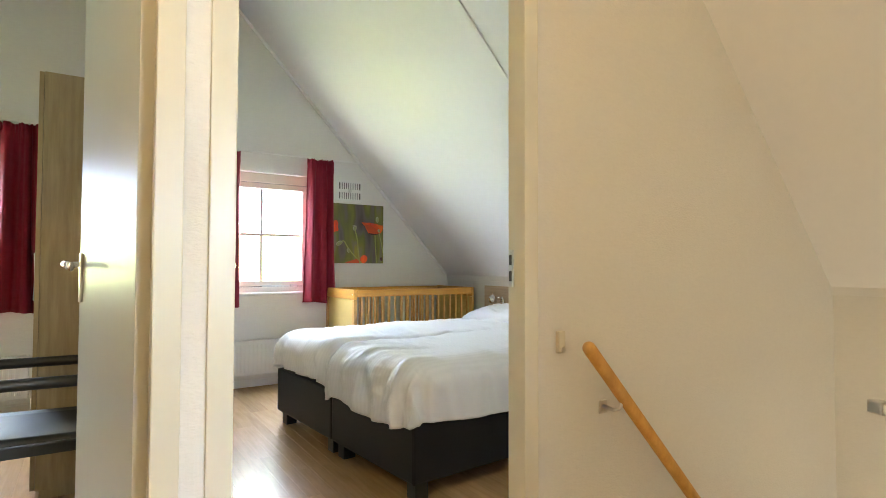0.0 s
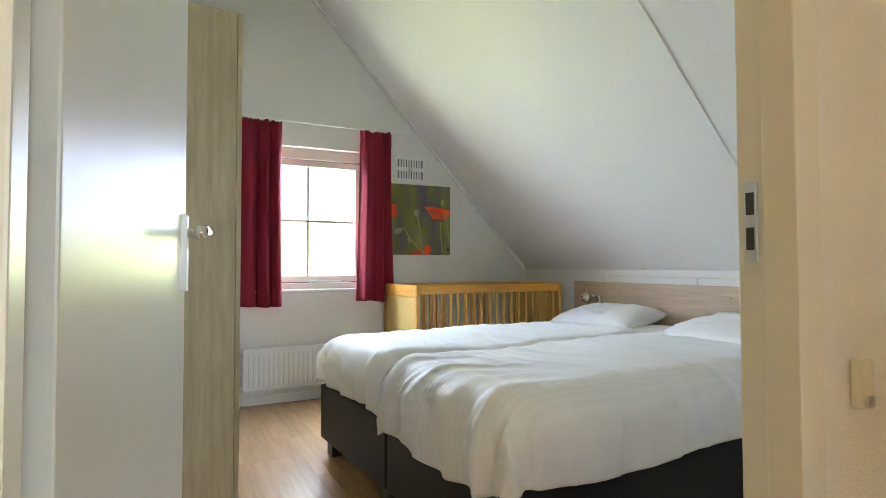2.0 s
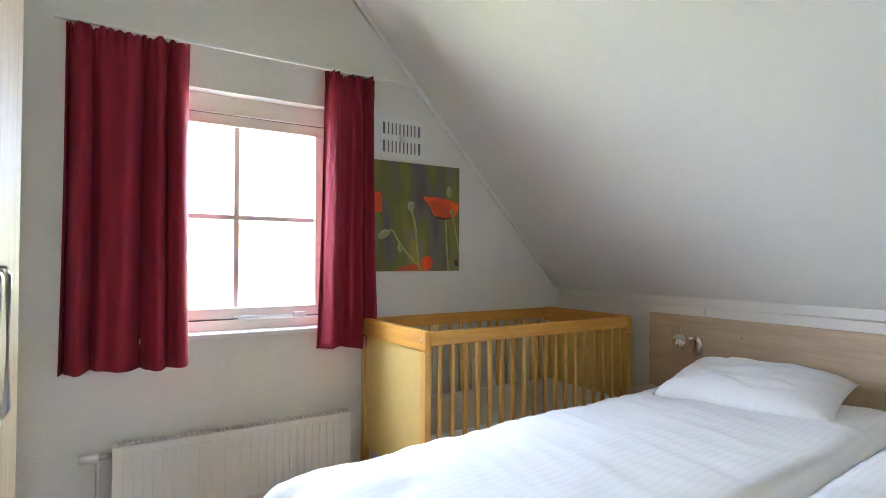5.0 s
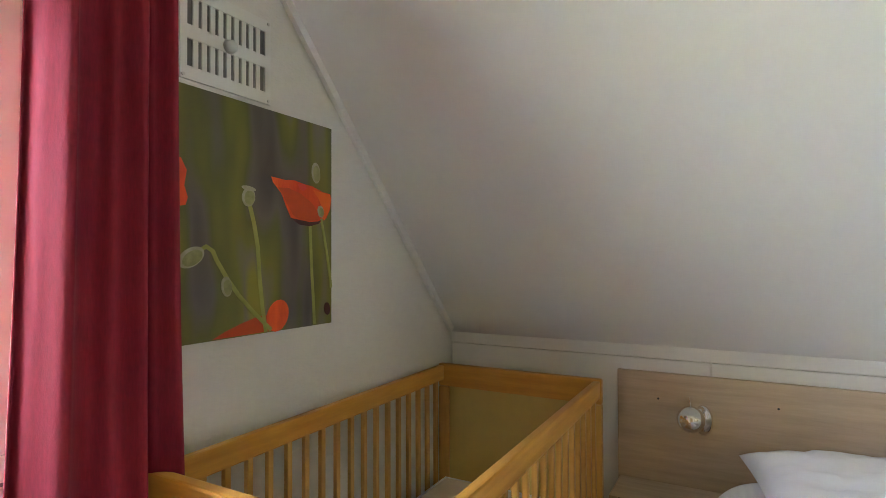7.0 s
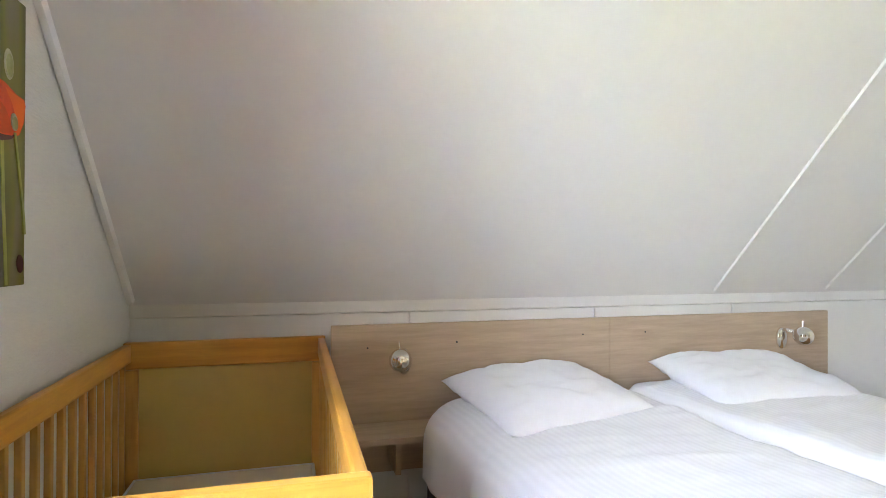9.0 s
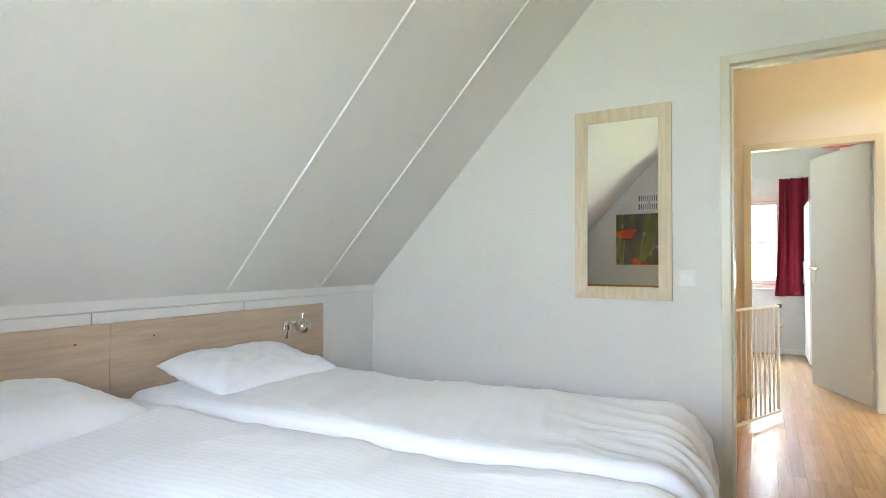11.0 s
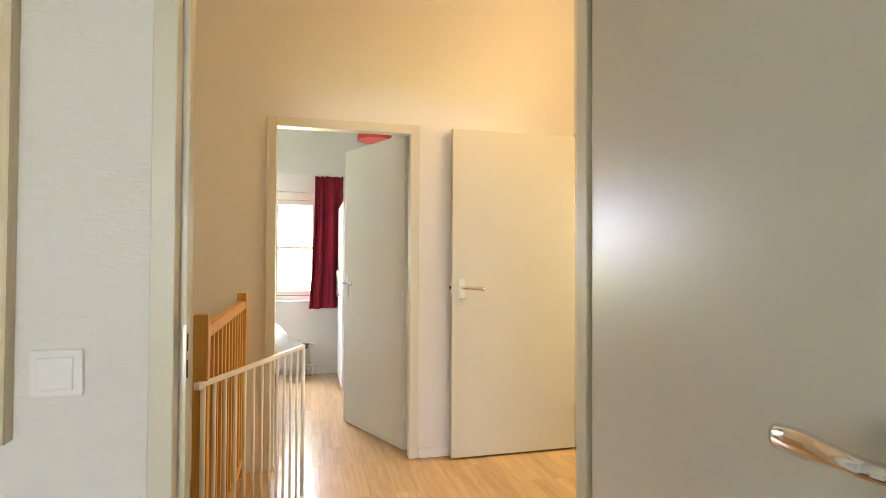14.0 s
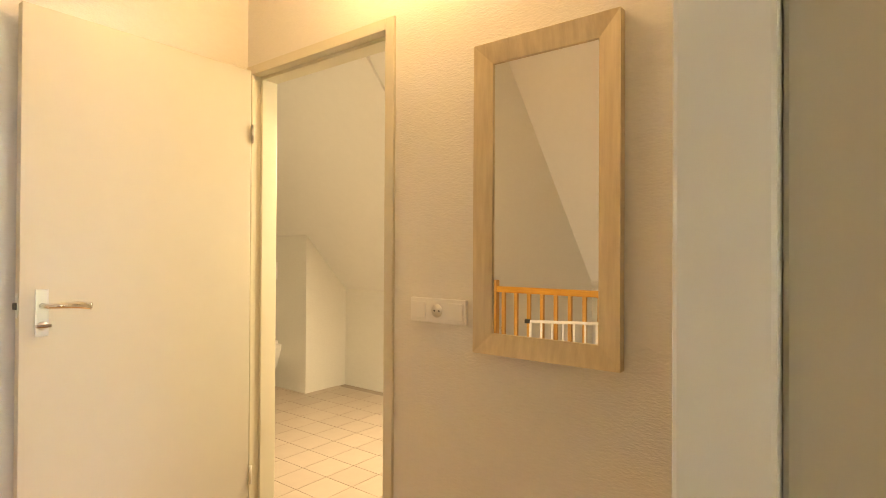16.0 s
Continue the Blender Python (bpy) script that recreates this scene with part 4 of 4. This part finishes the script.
def wall_mirror(label, m, w, h, face=0.062):
    """A mirror in a wide flat frame, in its own x (across) and z (up), its back on y = 0 and its face to -y."""
    ob = thing("mirror", label, "mirror", m, "framed mirrors")
    for nm, pts in (("frame_side", ((0, 0), (face, face), (face, h - face), (0, h))), ("frame_side", ((w, 0), (w, h), (w - face, h - face), (w - face, face))),
                    ("frame_top", ((0, h), (face, h - face), (w - face, h - face), (w, h))), ("frame_bottom", ((0, 0), (w, 0), (w - face, face), (face, face)))):
        bm = B()
        outer = {0, w}
        lo = [bm.verts.new((x, -0.001, z)) for x, z in pts]
        hi = [bm.verts.new((x, -0.032 if (x in outer or z in (0, h)) else -0.020, z)) for x, z in pts]
        bm.faces.new(lo)
        bm.faces.new(hi[::-1])
        for i in range(4):
            bm.faces.new((lo[i], lo[(i + 1) % 4], hi[(i + 1) % 4], hi[i]))
        part(nm, bm, MIRRORF, ob)
    part("glass", box(B(), face - 0.004, w - face + 0.004, -0.014, -0.010, face - 0.004, h - face + 0.004), SILVER, ob, "clear silvered mirror glass")
    return ob


wall_mirror("tall mirror in a whitewashed oak frame on the bedroom wall", pose(1.573, 0.0, 0.914, 0, 0, 180), 0.473, 0.967)
wall_mirror("tall mirror in a pale oak frame on the landing wall", pose(HALL_W, -0.945, 0.925, 0, 0, 90), 0.456, 0.94)

sw = thing("light_switch", "white square light switch beside the door", "light switch")
part("cover", box(B(), 0.993, 1.075, 0.0005, 0.012, 0.984, 1.066, 0.003), WHITEP, sw)
part("rocker", box(B(), 1.006, 1.062, 0.012, 0.016, 0.997, 1.053, 0.002), WHITEP, sw)

so = thing("socket_panel", "white triple panel with switches and a power socket", "power socket")
part("cover", box(B(), HALL_W + 0.0005, HALL_W + 0.014, -1.213, -0.985, 1.000, 1.080, 0.003), WHITEP, so)
part("rocker", box(B(), HALL_W + 0.014, HALL_W + 0.018, -1.203, -1.147, 1.012, 1.068, 0.002), WHITEP, so)
part("rocker", box(B(), HALL_W + 0.014, HALL_W + 0.018, -1.051, -0.995, 1.012, 1.068, 0.002), WHITEP, so)
part("socket_ring", tube(B(), (HALL_W + 0.014, -1.099, 1.04), (HALL_W + 0.016, -1.099, 1.04), 0.022), ALU, so, "grey socket ring", True)
for dy in (-0.0095, 0.0095):
    part("socket_hole", tube(B(), (HALL_W + 0.0155, -1.099 + dy, 1.04), (HALL_W + 0.0165, -1.099 + dy, 1.04), 0.003), DARK, so)

rk = thing("coat_rack", "brown wooden coat rack with metal knobs on the wall", "coat rack")
part("board", box(B(), WEST + 0.001, WEST + 0.021, 1.00, 1.45, 1.575, 1.685, 0.003), TREAD, rk)
for y in (1.06, 1.22, 1.38):
    bm = B()
    tube(bm, (WEST + 0.021, y, 1.635), (WEST + 0.028, y, 1.635), 0.017, 0.012)
    tube(bm, (WEST + 0.028, y, 1.635), (WEST + 0.085, y, 1.635), 0.0065)
    tube(bm, (WEST + 0.083, y, 1.635), (WEST + 0.092, y, 1.635), 0.010, 0.017)
    ball(bm, (WEST + 0.093, y, 1.635), 0.0165, (0.35, 1, 1), 16, 8)
    part("knob", bm, ALU, rk, "satin metal coat knob", True)

ds = thing("door_stop", "small white round door stop on the wall", "door stop")
part("foot", tube(B(), (WEST, 0.754, 1.06), (WEST + 0.012, 0.754, 1.06), 0.015, 0.013), WHITEP, ds, smooth=True)
part("buffer", tube(B(), (WEST + 0.012, 0.754, 1.06), (WEST + 0.026, 0.754, 1.06), 0.012, 0.010), WHITEP, ds, smooth=True)

# ---- landing ----
EDGE = 0.97
st = thing("staircase", "steep closed staircase down from the landing", "staircase", kind="structure")
for i in range(9):
    x = EDGE + 0.005 + i * 0.205
    z = -0.205 * (i + 1)
    part("tread", box(B(), x - 0.02, x + 0.205, -0.95, HALL_N - 0.012, z - 0.035, z, 0.008), TREAD, st)
    part("riser", box(B(), x - 0.001, x + 0.017, -0.95, HALL_N - 0.012, z + 0.0, z + 0.17), TRIM, st)
solid("trim_stair_edge", box(B(), 0.955, 0.985, HALL_S, HALL_N, -0.22, 0.0, 0.004), TREAD, "wooden nosing along the stairwell", "trim")

hr = thing("handrail", "round varnished wooden handrail going down the stairs", "handrail")
R0, R1 = Vector((1.038, -0.150, 0.795)), Vector((2.568, -0.150, -0.845))
bm = tube(B(), R0, R1, 0.021, sides=20)
ball(bm, R0, 0.021)
part("rail", bm, PINE_V, hr, smooth=True)
for k in (0.10, 0.55, 0.95):
    p = R0.lerp(R1, k)
    br = part("bracket", sweep(B(), [p + Vector((0, 0, -0.018)), p + Vector((-0.002, 0.006, -0.045)), p + Vector((-0.004, 0.03, -0.055)), p + Vector((-0.004, 0.074, -0.05))], 0.006), ALU, hr, "metal rail bracket", True)
    part("bracket_plate", box(B(), p.x - 0.022, p.x + 0.016, HALL_N - 0.007, HALL_N - 0.0005, p.z - 0.075, p.z - 0.03, 0.003), ALU, br)
gc = thing("gate_catch", "small cream plastic gate catch screwed to the wall", "gate catch")
part("body", box(B(), 0.972, 1.0, HALL_N - 0.018, HALL_N - 0.0005, 0.775, 0.845, 0.004), FRAME, gc)
part("screw", tube(B(), (0.986, HALL_N - 0.022, 0.785), (0.986, HALL_N - 0.018, 0.785), 0.009), ALU, gc)

bl = thing("balustrade", "varnished pine balustrade round the stairwell", "balustrade")
for y in (-2.17, -0.965):
    part("post", box(B(), EDGE - 0.025, EDGE + 0.025, y - 0.025, y + 0.025, -0.012, 1.03, 0.005), PINE_V, bl)
part("top_rail", box(B(), EDGE - 0.022, EDGE + 0.022, -2.145, -0.990, 0.94, 0.985, 0.008), PINE_Y, bl)
part("bottom_rail", box(B(), EDGE - 0.018, EDGE + 0.018, -2.145, -0.990, 0.08, 0.12, 0.005), PINE_Y, bl)
for i in range(11):
    y = -2.145 + 1.155 * (i + 0.5) / 11
    part("baluster", box(B(), EDGE - 0.013, EDGE + 0.013, y - 0.013, y + 0.013, 0.118, 0.942, 0.003), PINE_V, bl)

gt = thing("stair_gate", "open white metal stair gate beside the balustrade", "stair gate", pose(0.962, -0.925, 0, 0, 0, math.degrees(math.atan2(-0.769, -0.335))))
GL = 0.839
part("top_rail", box(B(), 0.0, GL, -0.009, 0.009, 0.782, 0.800, 0.004), TRIM, gt)
part("bottom_rail", box(B(), 0.0, GL, -0.009, 0.009, 0.045, 0.063, 0.004), TRIM, gt)
for i in range(13):
    x = 0.009 + (GL - 0.018) * i / 12
    part("bar", tube(B(), (x, 0, 0.06), (x, 0, 0.785), 0.0065 if 0 < i < 12 else 0.009), TRIM, gt, smooth=True)
part("latch", box(B(), GL - 0.005, GL + 0.03, -0.011, 0.011, 0.778, 0.804, 0.004), BLACK, gt, "dark latch cap")
part("hinge", box(B(), -0.03, 0.0, -0.011, 0.011, 0.778, 0.804, 0.004), ALU, gt)
part("hinge", box(B(), -0.03, 0.0, -0.011, 0.011, 0.042, 0.066, 0.004), ALU, gt)

wl = thing("wall_lamp", "brass wall lamp with a bare round bulb on the landing wall", "lamp")
part("wall_plate", tube(B(), (HALL_W, -1.19, 2.40), (HALL_W + 0.015, -1.19, 2.40), 0.045, 0.04, 24), ALU, wl, smooth=True)
part("arm", sweep(B(), [(HALL_W + 0.01, -1.19, 2.40), (HALL_W + 0.16, -1.19, 2.36), (HALL_W + 0.255, -1.19, 2.37), (HALL_W + 0.27, -1.19, 2.40)], 0.007), ALU, wl, smooth=True)
part("socket", tube(B(), (HALL_W + 0.27, -1.19, 2.385), (HALL_W + 0.27, -1.19, 2.415), 0.018), ALU, wl, smooth=True)

# ---- bathroom ----
tb = solid("wall_toilet_box", box(B(), -3.15, -2.695, SOUTH, -3.795, 0.0, 1.455), PAINT, "white boxed wall behind the toilet", "wall")
solid("trim_toilet_box", box(B(), -3.15, -2.680, SOUTH, -3.780, 1.455, 1.475, 0.003), TRIM, "white ledge on the boxed wall", "trim")
solid("trim_bath_knee", box(B(), -3.15, -3.125, -3.795, HALL_N, 0.985, 1.010, 0.003), TRIM, "white ledge along the bathroom knee wall", "trim")
fp = thing("flush_plate", "white flush plate on the boxed wall", "flush plate")
part("plate", box(B(), -2.695, -2.685, -4.435, -4.205, 0.98, 1.14, 0.004), WHITEP, fp)
part("button", box(B(), -2.685, -2.681, -4.415, -4.325, 1.0, 1.12, 0.002), WHITEP, fp)
part("button", box(B(), -2.685, -2.681, -4.315, -4.225, 1.0, 1.12, 0.002), WHITEP, fp)
wc = thing("toilet", "white wall-hung ceramic toilet with closed lid", "toilet")
bm = B()
rings = []
for w, d, z in ((0.09, 0.20, 0.16), (0.12, 0.30, 0.20), (0.15, 0.42, 0.28), (0.175, 0.50, 0.36), (0.182, 0.52, 0.40)):
    ring = []
    for i in range(25):
        a = math.pi * i / 24
        ring.append(bm.verts.new((-2.694 + d * (0.25 + 0.75 * math.sin(a)) if 0 < i < 24 else -2.694, -4.32 + w * math.cos(a), z)))
    rings.append(ring)
for a, b in zip(rings, rings[1:]):
    for i in range(24):
        bm.faces.new((a[i], a[i + 1], b[i + 1], b[i]))
bm.faces.new(rings[0])
bm.faces.new(rings[-1][::-1])
part("bowl", bm, CERAMIC, wc, smooth=True)
bm = B()
lid = [[bm.verts.new((-2.68 + 0.50 * (0.2 + 0.8 * math.sin(math.pi * i / 24)) if 0 < i < 24 else -2.66, -4.32 + 0.18 * math.cos(math.pi * i / 24), z)) for i in range(25)] for z in (0.405, 0.435)]
for i in range(24):
    bm.faces.new((lid[0][i], lid[0][i + 1], lid[1][i + 1], lid[1][i]))
bm.faces.new(lid[0])
bm.faces.new(lid[1][::-1])
part("lid", bm, WHITEP, wc)

# ---- back bedroom ----
BACK = pose(0.86, -3.55, 0, 0, 0, 0)
boxspring(0.0, 1.98, -0.45, 0.45, 0.362, "dark leatherette box spring bed in the back bedroom", BACK)
duvet("white cotton duvet on the back bedroom bed", 1.60, -0.05, -0.46, 0.48, 0.64, 0.26, 0.26, 15, BACK)
pillow(2.5, -3.55, 0.68, 0.44, 0.66, 0.17, 0, 8, 21, "white pillow on the back bedroom bed")
rl = thing("pendant_lamp", "red and white round pendant lamp shade", "lamp")
bm = B()
tube(bm, (0.10, -3.25, 2.17), (0.10, -3.25, 2.34), 0.14, 0.12, 28)
part("shade", bm, REDLAMP, rl, smooth=False)
part("cap", tube(B(), (0.10, -3.25, 2.34), (0.10, -3.25, 2.36), 0.125, 0.02, 28), WHITEP, rl)
part("cord", tube(B(), (0.10, -3.25, 2.36), (0.10, -3.25, HIGH), 0.004), WHITEP, rl)

# ---- small bedroom ----


def armchair(m, label):
    """Moulded plastic armchair; its front is at -x."""
    ob = thing("armchair", label, "chair", m)
    seat = B()
    nx, ny = 10, 10
    top = [[seat.verts.new((-0.25 + 0.46 * i / nx, -0.22 + 0.44 * j / ny, 0.445 - 0.018 * math.sin(math.pi * j / ny) - 0.012 * i / nx - 0.03 * max(0, 1 - i / 1.5) ** 2)) for j in range(ny + 1)] for i in range(nx + 1)]
    for a, b in zip(top, top[1:]):
        for j in range(ny):
            seat.faces.new((a[j], a[j + 1], b[j + 1], b[j]))
    sp = part("seat", seat, BLACK, ob, smooth=True)
    sp.modifiers.new("thickness", "SOLIDIFY").thickness = 0.045
    back = B()
    rows = [[back.verts.new((0.215 + 0.07 * k / 8 + 0.03 * (2 * j / ny - 1) ** 2 * -1, -0.21 + 0.42 * j / ny, 0.44 + 0.40 * k / 8)) for j in range(ny + 1)] for k in range(9)]
    for a, b in zip(rows, rows[1:]):
        for j in range(ny):
            back.faces.new((a[j], a[j + 1], b[j + 1], b[j]))
    bp = part("backrest", back, BLACK, ob, smooth=True)
    bp.modifiers.new("thickness", "SOLIDIFY").thickness = 0.02
    for y in (-0.255, 0.255):
        part("front_leg_and_arm", sweep(B(), [(-0.27, y, 0.0), (-0.262, y, 0.30), (-0.255, y, 0.57), (-0.245, y, 0.61), (-0.215, y, 0.632), (-0.17, y, 0.635), (0.10, y, 0.632), (0.235, y, 0.62)], 0.021, 10), BLACK, ob, smooth=True)
        part("rear_leg", sweep(B(), [(0.30, y, 0.0), (0.255, y, 0.30), (0.225, y, 0.45), (0.245, y, 0.66)], 0.019, 10), BLACK, ob, smooth=True)
        part("side_rail", box(B(), -0.25, 0.22, y - 0.012, y + 0.012, 0.385, 0.425, 0.004), BLACK, ob)
    return ob


armchair(pose(-0.40, 1.30, 0, 0, 0, 0), "black moulded plastic armchair in the small bedroom")

# ---- floor boards and tiles ----


def boards(floor, x0, x1, y0, y1, seed, wide=0.19, long=1.28):
    """Laminate planks, each with three staves, laid along y with staggered ends."""
    rng = random.Random(seed)
    shapes = {}
    x = x0
    while x < x1 - 0.005:
        w = min(wide, x1 - x)
        y = y0 - rng.choice((0.15, 0.45, 0.75, 1.05))
        while y < y1:
            a, b = max(y, y0), min(y + long, y1)
            if b - a > 0.02:
                for k in range(3):
                    sa, sb = x + w * k / 3, x + w * (k + 1) / 3
                    key = (round(sb - sa, 4), round(b - a, 4))
                    if key not in shapes:
                        bm = B()
                        g2 = 0.0003
                        v = [bm.verts.new(p) for p in ((g2, g2, -0.012), (key[0] - g2, g2, -0.012), (key[0] - g2, key[1] - g2, -0.012), (g2, key[1] - g2, -0.012))]
                        t = [bm.verts.new(p) for p in ((g2, g2, 0), (key[0] - g2, g2, 0), (key[0] - g2, key[1] - g2, 0), (g2, key[1] - g2, 0))]
                        bm.faces.new(t)
                        for i in range(4):
                            bm.faces.new((v[i], v[(i + 1) % 4], t[(i + 1) % 4], t[i]))
                        shapes[key] = mesh_of(bm, "plank", PLANK)
                    ob = new("plank", shapes[key])
                    ob.parent = floor
                    ob.location = (sa, a, 0)
            y += long
        x += w


boards(FLOOR, -0.12, 1.02, 0.0, NORTH, 1, 0.19, 0.62)
boards(FLOOR, 1.02, KNEE, 0.0, NORTH, 2, 0.30, 1.28)
boards(FLOOR, -1.9, -0.12, 0.0, NORTH, 3, 0.27, 1.28)
boards(HALLF, HALL_W, 0.96, HALL_S, 0.0, 4, 0.19, 0.62)
boards(BACKF, WEST, 1.42, SOUTH, HALL_S, 5, 0.19, 0.62)
bm = B()
box(bm, 0.002, 0.198, 0.002, 0.198, 0.0, 0.0045)
tile = mesh_of(bm, "tile", TILE)
for i in range(9):
    for j in range(20):
        ob = new("tile", tile)
        ob.parent = BATHF
        ob.location = (-3.06 + 0.2 * i, -4.50 + 0.2 * j, 0.004)
